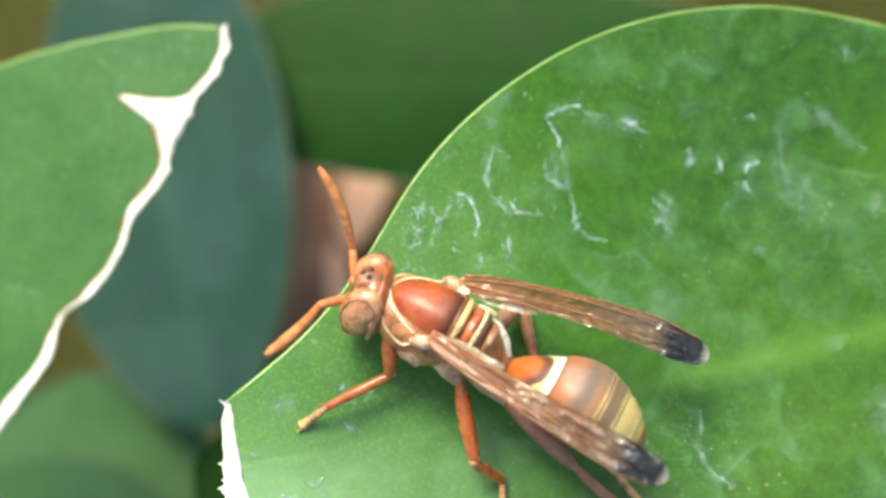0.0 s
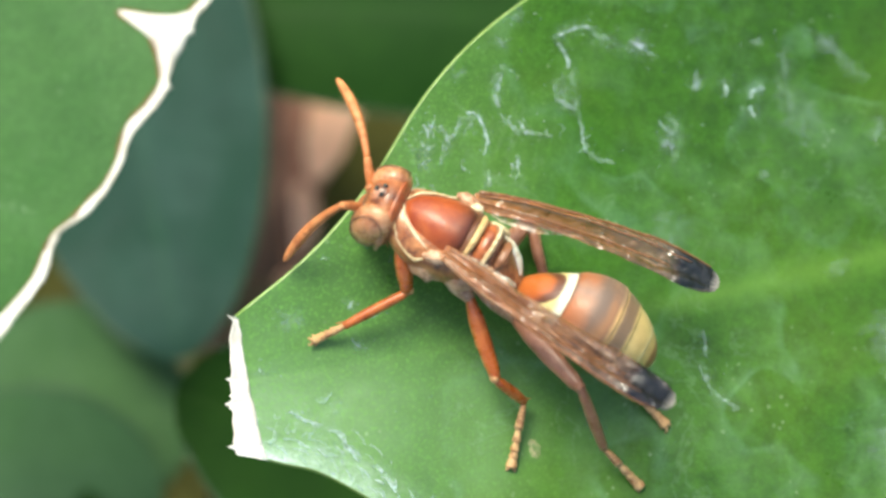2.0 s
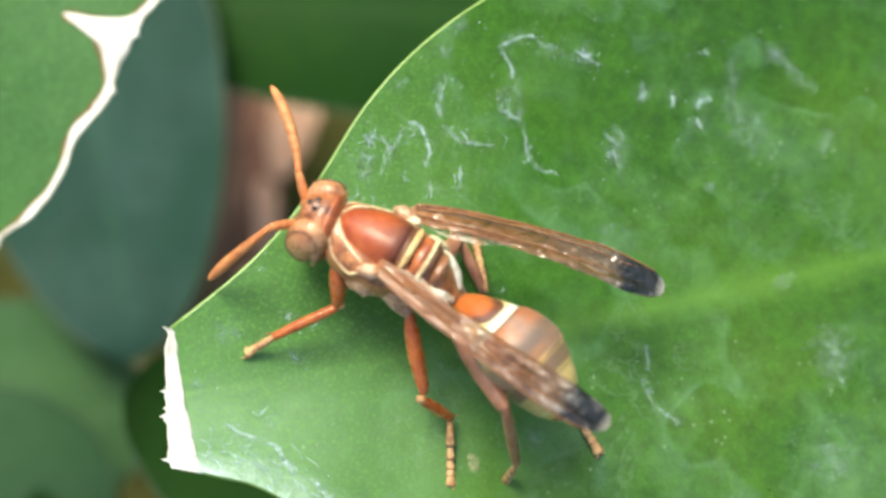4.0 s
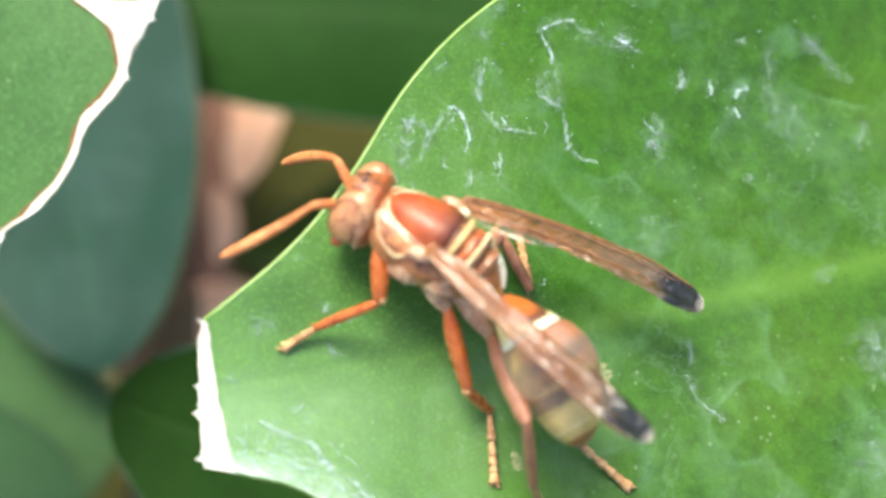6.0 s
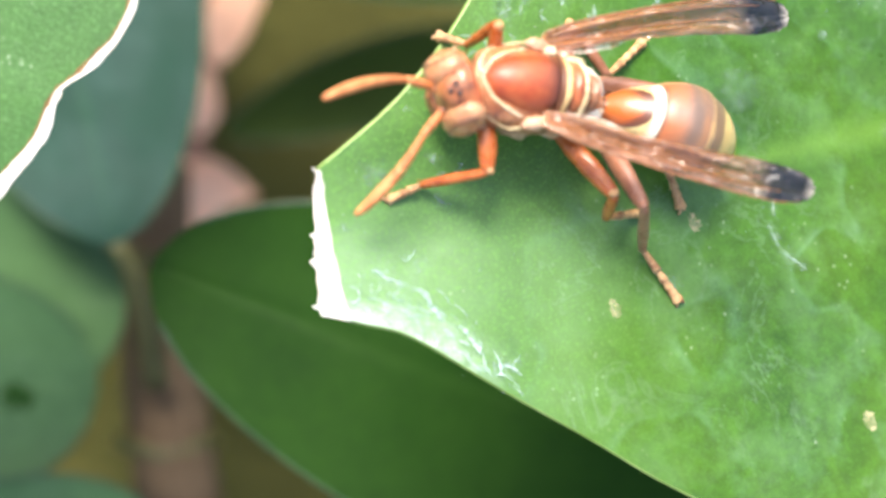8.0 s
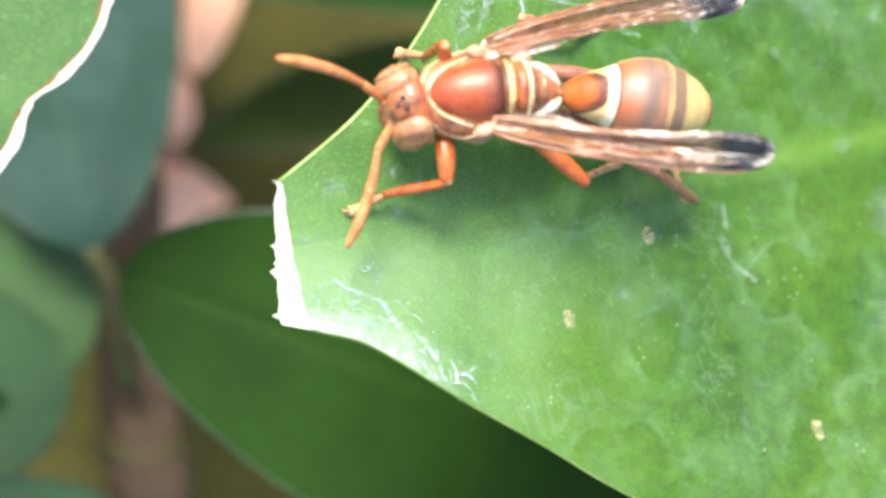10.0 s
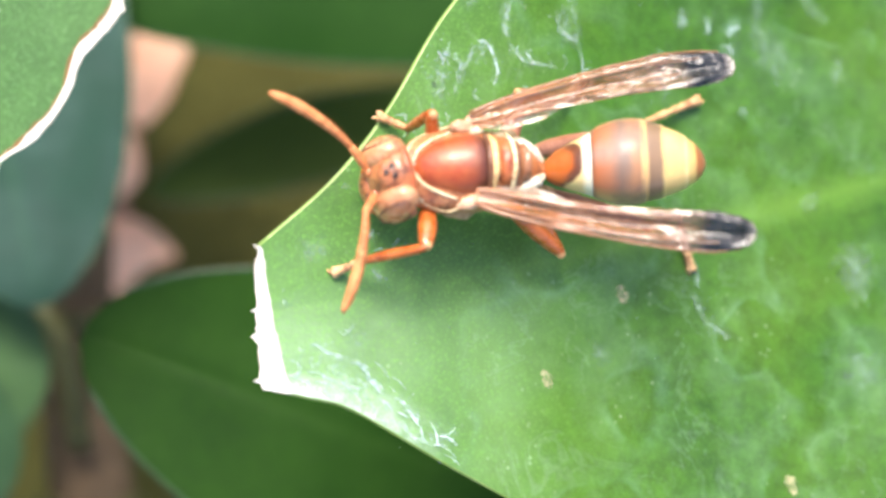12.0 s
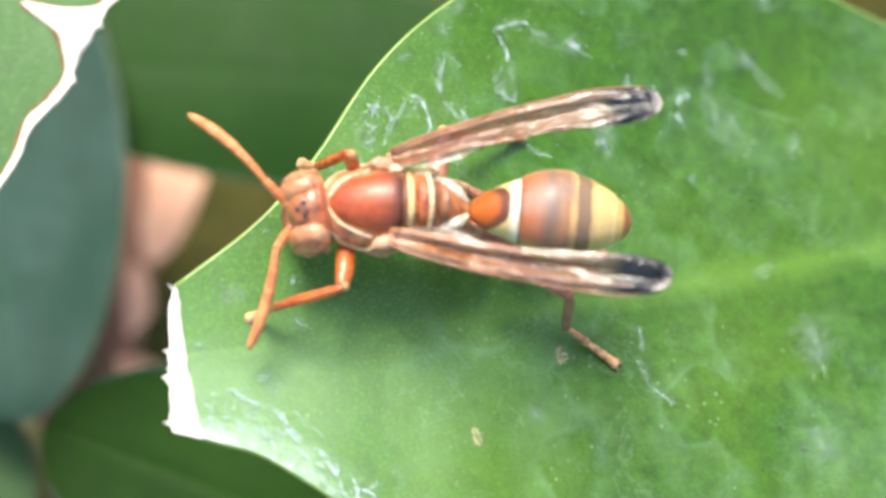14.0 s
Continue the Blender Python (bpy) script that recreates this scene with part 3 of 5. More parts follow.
    stroke([(0.34, 0.74), (0.35, 0.81), (0.36, 0.88)], 0.0375, half)
    stroke([(1.31, 1.36), (1.32, 1.32), (1.33, 1.26)], 0.088, half)
    stroke([(1.48, 1.34), (1.49, 1.29), (1.50, 1.24)], 0.0625, crust)
    stroke([(1.63, 1.23), (1.65, 1.28), (1.71, 1.30)], 0.088, crust)
    stroke([(1.62, 1.19), (1.64, 1.16), (1.65, 1.13)], 0.075, crust)
    stroke([(1.66, 1.57), (1.68, 1.56), (1.70, 1.54)], 0.0625, half)
    stroke([(1.13, 0.94), (1.16, 0.98), (1.19, 0.90)], 0.088, half)
    stroke([(2.05, 1.63), (2.07, 1.58), (2.09, 1.52)], 0.112, film)
    stroke([(2.14, 1.48), (2.24, 1.42), (2.32, 1.37)], 0.0625, film)
    stroke([(2.20, 1.90), (2.21, 1.94), (2.23, 1.99)], 0.1, half)
    stroke([(1.35, -0.07), (1.36, -0.15), (1.36, -0.22)], 0.05, half)
    stroke([(1.33, -0.26), (1.36, -0.32), (1.38, -0.38)], 0.05, half)
    stroke([(1.38, -0.38), (1.45, -0.44), (1.54, -0.50)], 0.0625, half)
    stroke([(1.15, 0.58), (1.17, 0.47), (1.19, 0.35)], 0.2, film)
    stroke([(2.37, 0.04), (2.39, -0.08), (2.43, -0.20)], 0.2, film)
    stroke([(2.34, -0.59), (2.36, -0.68), (2.38, -0.80)], 0.2, film)
    stroke([(2.10, 0.32), (2.11, 0.29), (2.13, 0.24)], 0.112, film)
    stroke([(-0.80, -0.49), (-0.73, -0.54), (-0.66, -0.57)], 0.0625, crust)
    stroke([(-0.68, -0.56), (-0.60, -0.59), (-0.54, -0.63)], 0.075, film)
    stroke([(-0.55, -0.62), (-0.50, -0.70), (-0.45, -0.76)], 0.0625, crust)
    stroke([(-0.38, -0.78), (-0.31, -0.83), (-0.27, -0.91)], 0.0625, crust)
    stroke([(-0.19, -0.97), (-0.13, -0.98), (-0.06, -0.94)], 0.088, half)
    stroke([(-0.61, -0.45), (-0.59, -0.47), (-0.57, -0.51)], 0.1, film)
    stroke([(-0.52, 0.04), (-0.51, 0.06), (-0.49, 0.09)], 0.0625, half)
    stroke([(-0.50, -0.12), (-0.47, -0.15), (-0.42, -0.17)], 0.05, half)
    stroke([(-0.85, 0.03), (-0.80, -0.02), (-0.83, -0.09)], 0.1, film)
    stroke([(-0.96, -0.27), (-0.95, -0.29), (-0.94, -0.31)], 0.05, half)
    stroke([(0.75, -0.52), (0.76, -0.57), (0.78, -0.64)], 0.088, film)
    stroke([(2.35, -0.08), (2.38, -0.18), (2.43, -0.29)], 0.1625, film)
    stroke([(-0.73, -0.67), (-0.62, -0.71), (-0.51, -0.75)], 0.112, half)
    stroke([(0.24, 1.36), (0.23, 1.22), (0.26, 1.09)], 0.051, film)
    stroke([(0.26, 1.09), (0.37, 1.01), (0.54, 0.99)], 0.044, half)
    stroke([(0.66, 1.37), (0.64, 1.27), (0.68, 1.15)], 0.059, film)
    stroke([(0.60, 1.33), (0.55, 1.26), (0.59, 1.17), (0.67, 1.14)], 0.033, half)
    stroke([(1.17, 1.14), (1.21, 1.01), (1.19, 0.85)], 0.081, film)
    stroke([(1.98, 1.65), (2.07, 1.57), (2.23, 1.46)], 0.051, film)
    stroke([(1.85, 1.53), (1.83, 1.31), (1.88, 1.02)], 0.110, film)
    stroke([(1.97, 1.22), (1.94, 0.98)], 0.096, film)
    stroke([(2.37, 1.15), (2.34, 1.00)], 0.125, film)
    stroke([(0.07, 1.08), (0.01, 0.98), (-0.04, 0.89)], 0.040, half)
    stroke([(0.20, 0.79), (0.21, 0.70)], 0.055, half)
    stroke([(0.32, 0.83), (0.33, 0.78)], 0.033, half)
    stroke([(-0.05, 1.02), (-0.02, 0.95), (-0.05, 0.81)], 0.051, half)
    stroke([(1.12, 1.08), (1.18, 1.03), (1.22, 1.08)], 0.037, half)
    stroke([(0.99, 1.55), (1.03, 1.49), (1.11, 1.46)], 0.044, half)
    stroke([(1.33, 1.39), (1.32, 1.27)], 0.059, film)
    stroke([(1.69, 0.83), (1.72, 0.79)], 0.066, film)

    for _ in range(70):
        x, y = rnd.uniform(-0.95, 3.2), rnd.uniform(-1.7, 2.0)
        i = min(90, max(0, int((x + 1.05) / 6.4 * 90)))
        if lower[i][1] + 0.1 < y < upper[i][1] - 0.15 and x > -0.8:
            r, a = rnd.uniform(0.003, 0.007) * (2 if rnd.random() < 0.08 else 1), rnd.uniform(0, 6.28)
            ribbon(half, [(x, y), (x + 2 * r * math.cos(a), y + 2 * r * math.sin(a))], r * 1.6, big_height, int(x * 999), 0.012)
    # fine cracked marks by the worn tip and on the upper side
    for n, (x0, x1, lift0, lift1) in ((16, (-0.95, 0.05, 0.03, 0.30)), (12, (-0.45, 0.9, 0.7, 0.97)), (14, (0.2, 2.2, 0.45, 0.9))):
        for _ in range(n):
            x, f = rnd.uniform(x0, x1), rnd.uniform(lift0, lift1)
            i = min(90, max(0, int((x + 1.07) / 6.47 * 90)))
            lo, up = lower[i], upper[i]
            p = lo + (up - lo) * (f if lift1 < 0.4 else f * 0.98)
            a, q = rnd.uniform(0, 6.28), rnd.uniform(0.02, 0.055)
            ribbon(half, [(p[0], p[1]), (p[0] + q * math.cos(a), p[1] + q * math.sin(a)), (p[0] + 1.7 * q * math.cos(a + 0.7), p[1] + 1.7 * q * math.sin(a + 0.7))], rnd.uniform(0.012, 0.03), big_height, int(q * 9000), 0.011)
    # a dense pale crust along the lower margin of the tip
    taken = []
    for k in range(400):
        f = rnd.random()
        x = -0.93 + 0.85 * f
        y = np.interp(x, lower[:, 0], lower[:, 1]) + 0.025 + abs(rnd.gauss(0, 0.05 + 0.04 * math.sin(math.pi * f)))
        if all(math.hypot(x - p, y - q) > 0.05 for p, q in taken):
            taken.append((x, y))
            a, q = rnd.gauss(-0.45, 0.35), rnd.uniform(0.03, 0.07)
            line = [(x + f * q * math.cos(a - 0.2 * f), y + f * q * math.sin(a - 0.2 * f)) for f in (0.0, 1.0, 1.9)]
            line = [(p, max(r, np.interp(p, lower[:, 0], lower[:, 1]) + 0.02)) for p, r in line]
            ribbon(crust, line, rnd.uniform(0.010, 0.022), big_height, k, 0.008 + 0.00002 * k)
    for layer, name, strength in ((film, "thin_film", 0.11), (half, "pale_film", 0.50), (crust, "white_film", 0.85)):
        tagged(part("water_residue", layer, film_mat(name, strength), leaf, "soft whitish marks of dried water"), kind="stuff")
    for x, y in ((0.90, -0.25), (0.45, -0.70), (1.85, -1.31)):
        bm = bmesh.new()
        ribbon(bm, [(x - 0.025, y + 0.05), (x, y), (x + 0.015, y - 0.05)], 0.06, big_height, int(x * 70))
        part("leaf_spot", bm, bpy.data.materials.get("tan_leaf_spot") or tan_spot_mat(), leaf, "small tan spot")
    return leaf


def side_leaf():
    def height(x, y):
        return -0.72 + 0.04 * (x + 2.2) - 0.02 * (x + 2.2) ** 2 + 0.015 * noise.noise((x * 1.2, y * 1.2, 9.0))

    inner = [(-1.53, 2.25), (-1.55, 2.07), (-1.75, 1.87), (-1.91, 1.83), (-2.17, 1.86), (-1.99, 1.73), (-1.94, 1.61), (-1.93, 1.40), (-2.11, 1.19), (-2.21, 0.88), (-2.47, 0.60), (-2.60, 0.47), (-2.73, 0.22), (-2.95, 0.0), (-3.17, -0.30)]
    outer = [(-1.47, 2.28), (-1.51, 2.05), (-1.67, 1.81), (-1.73, 1.69), (-1.78, 1.60), (-1.83, 1.52), (-1.85, 1.45), (-1.88, 1.33), (-2.08, 1.09), (-2.16, 0.86), (-2.34, 0.64), (-2.54, 0.49), (-2.63, 0.22), (-2.94, -0.18), (-3.13, -0.47)]
    inner = [(a + 0.28 * (c - a), b + 0.28 * (d - b)) if math.hypot(c - a, d - b) < 0.2 else (a, b) for (a, b), (c, d) in zip(inner, outer)]
    edge = curve(inner, 120)
    top = curve([(-1.53, 2.26), (-1.86, 2.28), (-2.22, 2.24), (-2.59, 2.18), (-2.97, 2.09), (-4.0, 1.75), (-5.2, 0.9)], 40)
    across = []
    for k, e in enumerate(edge):
        f = k / 120
        row = []
        for j in range(41):
            g = j / 40
            far = np.array([-5.2, 0.9 - 2.2 * f])
            straight = e + (far - e) * g
            bow = top[j] - (edge[0] + (np.array([-5.2, 0.9]) - edge[0]) * g)
            row.append(straight + bow * (1 - f) ** 2)
        across.append(row)
    leaf = part("leaf", sheet(across, height, 0.05), SIDE_LEAF)
    tagged(leaf, "green leaf cut off along a ragged white dried edge", "leaf", "leaves of the plant")
    part("margin", rim(top[::2], height, 0.018), bpy.data.materials["leaf_margin"], leaf, "pale yellow-green leaf margin")
    part("dried_edge", ragged(outer, inner, height, 0.055, 11), bpy.data.materials["dried_leaf_edge"], leaf, "ragged white papery dried edge")
    bm = bmesh.new()
    ribbon(bm, [(x - 0.008, y) for x, y in inner], 0.028, height, 77, 0.008)
    part("scorch_line", bm, scorch_mat(), leaf, "thin brown scorched line along the dried edge")
    return leaf


def plain_leaf(base, tip, width, z, material, label, wide=0.5, blunt=0.75, tilt=(0.0, 0.0), cup=0.08, stalk=None, spot=None):
    """A whole leaf from base to tip (centimetres), its half width, height and tilt."""
    base, tip = np.array(base, float), np.array(tip, float)
    d = tip - base
    length = np.linalg.norm(d)
    d /= length
    side = np.array([-d[1], d[0]])
    mid = (base + tip) / 2

    def height(x, y):
        s = ((x - mid[0]) * side[0] + (y - mid[1]) * side[1]) / width
        return z + tilt[0] * (x - mid[0]) + tilt[1] * (y - mid[1]) + cup * s * s + 0.05 * noise.noise((x * 0.7, y * 0.7, z))

    across = []
    for k in range(61):
        u = k / 60
        w = width * max(0.004, math.sin(math.pi * u ** (math.log(0.5) / math.log(wide)))) ** blunt
        across.append([base + d * length * u + side * w * (j / 20 - 1) + side * 0.03 * math.sin(5 * u) for j in range(41)])
    leaf = part("leaf", sheet(across, height, 0.05, 0.01), material)
    tagged(leaf, label, "leaf", "leaves of the plant")
    # the rim colour stands in for glossy light along these shaded edges
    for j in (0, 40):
        part("margin", rim([row[j] for row in across[1:-1:3]], height, 0.015, -0.01), bpy.data.materials.get("shaded_leaf_margin") or margin_mat("shaded_leaf_margin", (0.013, 0.042, 0.013), (0.024, 0.062, 0.02)), leaf, "leaf rim with edge gloss in its colour")
    if stalk:
        line = [(*base, height(*base) - 0.03)] + stalk
        part("leaf_stalk", tube(line, [0.07, 0.09, 0.11], n=10, scale=CM), GREEN_STEM, leaf, "thick green leaf stalk")
    if spot:
        bm = bmesh.new()
        ribbon(bm, [(spot[0] - 0.13, spot[1] + 0.02), spot, (spot[0] + 0.13, spot[1] - 0.03)], 0.2, height, 4, 0.01)
        part("leaf_spot", bm, DARK_LEAF, leaf, "dark blotch")
    return leaf


def plant():
    big_leaf()
    swaying = side_leaf()
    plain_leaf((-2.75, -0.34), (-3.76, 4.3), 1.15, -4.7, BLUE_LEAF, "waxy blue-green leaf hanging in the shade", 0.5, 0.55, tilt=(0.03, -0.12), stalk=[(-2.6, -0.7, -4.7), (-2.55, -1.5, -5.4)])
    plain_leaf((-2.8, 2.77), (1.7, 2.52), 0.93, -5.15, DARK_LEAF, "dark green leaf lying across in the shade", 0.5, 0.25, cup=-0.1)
    plain_leaf((2.6, -2.3), (-2.24, -0.52), 1.08, -2.4, UNDER_LEAF, "green leaf below the glossy leaf, shade in its dark colour", 0.5, 0.5)
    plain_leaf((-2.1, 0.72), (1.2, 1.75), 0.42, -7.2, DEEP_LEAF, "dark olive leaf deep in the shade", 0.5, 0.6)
    plain_leaf((-5.2, -0.9), (-2.75, -0.75), 0.95, -5.0, DULL_LEAF, "dull green rounded leaf low in the shade", 0.55, 0.5)
    plain_leaf((-5.4, -1.5), (-2.88, -1.38), 0.85, -4.3, DULL_LEAF, "dull grey-green rounded leaf with a dark blotch", 0.6, 0.5, spot=(-3.5, -1.53))
    plain_leaf((-4.6, -3.4), (-2.3, -2.5), 0.8, -3.9, DULL_LEAF, "dull green leaf low beside the stem", 0.55, 0.5)
    return swaying


def stems_and_litter():
    stem = part("stem", tube([(-2.55, 0.35, -6.4), (-2.62, -0.6, -6.2), (-2.55, -1.6, -6.0), (-2.3, -3.2, -5.8), (-2.0, -6, -6.8), (-1.9, -9, -9.9)], [0.2, 0.3, 0.36, 0.38, 0.4, 0.4], n=16, scale=CM), stem_mat())
    tagged(stem, "brown woody stem of the plant in the shade", "stem")
    for (x, y, z), r in (((-2.6, -0.45, -6.22), 0.33), ((-2.5, -2.1, -5.95), 0.42), ((-2.25, -3.6, -5.85), 0.43)):
        ring = [(x + r * math.cos(a), y + 0.05 * math.sin(3 * a), z + r * math.sin(a)) for a in (math.pi * k / 8 for k in range(17))]
        part("node", tube(ring, [0.05, 0.07, 0.05], n=8, steps=2, scale=CM), GREEN_STEM, stem, "ring-like leaf scar on the stem")
    # brown: litter farther in, darkened in its colour for the shade there
    pale, brown = litter_mat("dry_litter_pale", (0.80, 0.41, 0.25), (0.87, 0.55, 0.38)), litter_mat("shaded_litter_brown", (0.035, 0.018, 0.011), (0.075, 0.042, 0.028))
    # russet: the dim side of the same litter, shade put into its colour
    russet = litter_mat("shaded_litter_russet", (0.19, 0.085, 0.055), (0.33, 0.17, 0.115))

    def scrap(points, widths, z0, mat, label, slope=0.0):
        line = curve(points, 40)
        ww = np.interp(np.linspace(0, 1, 41), np.linspace(0, 1, len(widths)), widths)
        across = []
        for k, p in enumerate(line):
            d = line[min(k + 1, 40)] - line[max(k - 1, 0)]
            s = np.array([-d[1], d[0]]) / (np.linalg.norm(d) + 1e-9)
            across.append([p + s * ww[k] * (j / 10 - 1) * (1 + 0.08 * noise.noise((k * 0.2, j, 0))) for j in range(21)])
        ob = part("dry_leaf_scrap", sheet(across, lambda x, y: z0 + slope * (x + 3.0) + 0.15 * noise.noise((x * 1.5, y * 1.5, 2)), 0.04), mat)
        tagged(ob, label, "dry leaf", "dry litter under the plant")

    scrap([(-1.93, 3.15), (-1.95, 2.39), (-2.00, 2.00), (-2.10, 1.67), (-2.18, 1.39)], [0.30, 0.29, 0.25, 0.20, 0.07], -7.20, pale, "pinkish tan dry leaf scrap lying in the shade")
    scrap([(-2.35, 1.36), (-2.29, 1.15), (-2.28, 0.91), (-2.37, 0.69)], [0.05, 0.12, 0.13, 0.03], -7.20, pale, "small rounded tan dry leaf scrap in the shade")
    scrap([(-2.95, -0.42), (-2.62, -0.06), (-2.40, 0.22), (-2.12, 0.2), (-1.84, 0.14)], [0.14, 0.30, 0.34, 0.20, 0.02], -7.9, pale, "pale tan curled dry leaf scrap in the shade")
    scrap([(-2.29, 3.17), (-2.33, 2.40), (-2.38, 1.73), (-2.41, 1.15), (-2.43, 0.48)], [0.23, 0.23, 0.21, 0.19, 0.10], -7.50, russet, "narrow dim strip of litter, its shade put into the russet")
    scrap([(-3.3, 3.8), (-3.35, 2.6), (-3.25, 1.4), (-3.3, 0.4), (-3.4, -0.6)], [0.4, 0.85, 0.8, 0.7, 0.1], -8.45, brown, "dim litter on the soil, shade put into its brown")


def ground():
    bm = bmesh.new()
    n = 70
    rows = []
    for i in range(n + 1):
        row = []
        for j in range(n + 1):
            x, y = ((2 * k / n - 1) for k in (i, j))
            x, y = math.copysign(abs(x) ** 5, x) * 40, math.copysign(abs(y) ** 5, y) * 40
            row.append(bm.verts.new((x, y, -0.098 + 0.006 * noise.noise((x * 30, y * 30, 0)))))
        rows.append(row)
    for i in range(n):
        for j in range(n):
            bm.faces.new((rows[i][j], rows[i + 1][j], rows[i + 1][j + 1], rows[i][j + 1]))
    tagged(part("ground", bm, soil_mat()), "dark bare soil under the plant", "soil", kind="structure")


# ---- the wasp ----
NECK = Vector((2.1, 0.0, 0.2))
HORN_R, HORN_L = Vector((4.4, -0.6, 0.2)), Vector((4.4, 0.6, 0.2))
HINGE_R, HINGE_L, WAIST = Vector((-0.55, -2.05, 1.06)), Vector((-0.60, 1.76, 1.50)), Vector((-4.43, 0, -1.28))
HIPS = {
    ("front", "L"): ((1.72, 1.54, -0.63), (2.57, 3.76, 1.85)),
    ("front", "R"): ((1.25, -1.35, -1.84), (3.34, 3.35, 1.68)),
    ("mid", "L"): ((-2.49, 1.44, -2.21), (4.31, 2.66, 3.58)),
    ("mid", "R"): ((-2.56, -0.99, -2.67), (3.80, 3.42, 3.16)),
    ("hind", "L"): ((-4.86, 0.71, -3.26), (5.48, 4.95, 3.45)),
    ("hind", "R"): ((-4.16, -1.73, -3.75), (4.59, 3.60, 4.46)),
}
SOCKETS = {"front": (1.5, 0.7, -0.9), "mid": (-1.0, 0.8, -1.4), "hind": (-2.7, 0.75, -1.2)}


def thorax_top(x, y):
    """Height of the thorax's skin over its middle, in millimetres."""
    w = np.interp(x, (-3.7, -2.8, -1.8, -0.8, 0.4, 1.6, 2.4, 2.75), (1.0, 1.5, 1.85, 2.1, 2.15, 1.95, 1.55, 0.9))
    h = np.interp(x, (-3.7, -2.8, -1.8, -0.8, 0.4, 1.6, 2.4, 2.75), (1.05, 1.5, 1.68, 1.75, 1.72, 1.5, 1.25, 0.8))
    c = np.interp(x, (-3.7, -2.8, -1.8, -0.8, 0.4, 1.6, 2.4), (-0.85, -0.5, -0.35, -0.3, -0.25, -0.15, 0.05))
    return c + h * max(0.0, 1 - min(1.0, abs(y) / w) ** 2.2) ** (1 / 2.2)


def ridge(points, r=0.1, lift=0.03):
    return tube([(x, y, thorax_top(x, y) + lift) for x, y in points], [r * 0.5, r * 0.85, r * 0.85, r * 0.5], n=8, steps=5)


def make_wasp():
    wasp = new("wasp")
    tagged(wasp, "rust-orange paper wasp with cream bands and folded amber wings", "wasp")
    thorax = part("thorax", body([(2.72, 0.1, 0.8, 0.8), (2.45, 0.05, 1.5, 1.25), (1.6, -0.15, 1.95, 1.5), (0.4, -0.25, 2.15, 1.72), (-0.8, -0.3, 2.1, 1.75), (-1.8, -0.35, 1.85, 1.68), (-2.8, -0.5, 1.5, 1.5), (-3.7, -0.85, 1.0, 1.05), (-4.2, -1.15, 0.5, 0.55), (-4.5, -1.34, 0.26, 0.28)], 6, 40), RUST, wasp, "rust-brown thorax")
    part("scutum", body([(2.30, 1.05, 0.12, 0.2), (2.18, 0.98, 0.42, 0.45), (1.85, 0.85, 0.82, 0.82), (1.25, 0.7, 1.20, 1.2), (0.4, 0.6, 1.47, 1.45), (-0.5, 0.6, 1.54, 1.48), (-1.05, 0.65, 1.42, 1.38), (-1.35, 0.75, 1.12, 1.1), (-1.42, 0.8, 0.7, 0.7)], 6, 44), RED, thorax, "glossy dark red dome")
    part("scutellum", ball((-2.15, 0, 0.62), (0.62, 1.3, 1.22), pose(0, 0, 0, 0, -12, 0), dent=0.04), NAPE, thorax)
    part("metanotum", ball((-3.05, 0, 0.30), (0.42, 1.0, 1.0), pose(0, 0, 0, 0, -24, 0), dent=0.06), BROWN, thorax)
    part("groove", tube([(-1.38, -1.35, 1.12), (-1.46, -0.7, 1.72), (-1.47, 0, 1.9), (-1.46, 0.7, 1.72), (-1.38, 1.35, 1.12)], [0.12, 0.15, 0.15, 0.15, 0.12], n=8), RIM, thorax, "dark seam")
    part("collar", ridge([(1.95, -1.62), (2.45, -0.95), (2.6, 0), (2.45, 0.95), (1.95, 1.62)], 0.115), CREAM, thorax, "cream collar line")
    for s in (-1, 1):
        part("pronotal_line", ridge([(2.34, 0.16 * s), (1.92, 0.86 * s), (1.15, 1.36 * s), (0.25, 1.72 * s)], 0.085, 0.08), CREAM, thorax, "cream line along the pronotum")
        part("pronotal_line", tube([(2.0, 1.62 * s, 0.55), (1.35, 1.93 * s, 0.25), (0.7, 2.12 * s, 0.15), (0.25, 2.12 * s, 0.55)], [0.05, 0.08, 0.08, 0.06], n=8), CREAM, thorax, "cream line along the pronotum")
        part("pleuron", ball((0.1, 1.35 * s, -0.75), (1.2, 0.9, 1.05), dent=0.22), SIDE, thorax, "pale brown side plate")
        part("pleuron", ball((-1.6, 1.2 * s, -0.75), (1.0, 0.85, 0.95), dent=0.22), SIDE, thorax, "pale brown side plate")
        part("propodeal_patch", tube([(-2.55, 1.32 * s, 0.22), (-3.15, 1.08 * s, -0.05), (-3.8, 0.72 * s, -0.48), (-4.3, 0.36 * s, -0.95)], [0.16, 0.40, 0.38, 0.14], n=12), WHITE, thorax, "whitish patch beside the waist")
        part("side_patch", ball((-2.3, 1.52 * s, 0.28), (0.72, 0.26, 0.40), pose(0, 0, 0, 0, -10, -8 * s), dent=0.12), CREAM, thorax, "cream patch")
        part("tegula", ball((-0.35, 1.95 * s, 0.92), (0.62, 0.34, 0.30), pose(0, 0, 0, 0, 0, 12 * s), dent=0.3), SIDE, thorax, "pale brown wing-base scale")
        part("axilla", ball((-0.95, 1.72 * s, 0.95), (0.36, 0.26, 0.24), dent=0.35), CREAM, thorax, "pale knob")
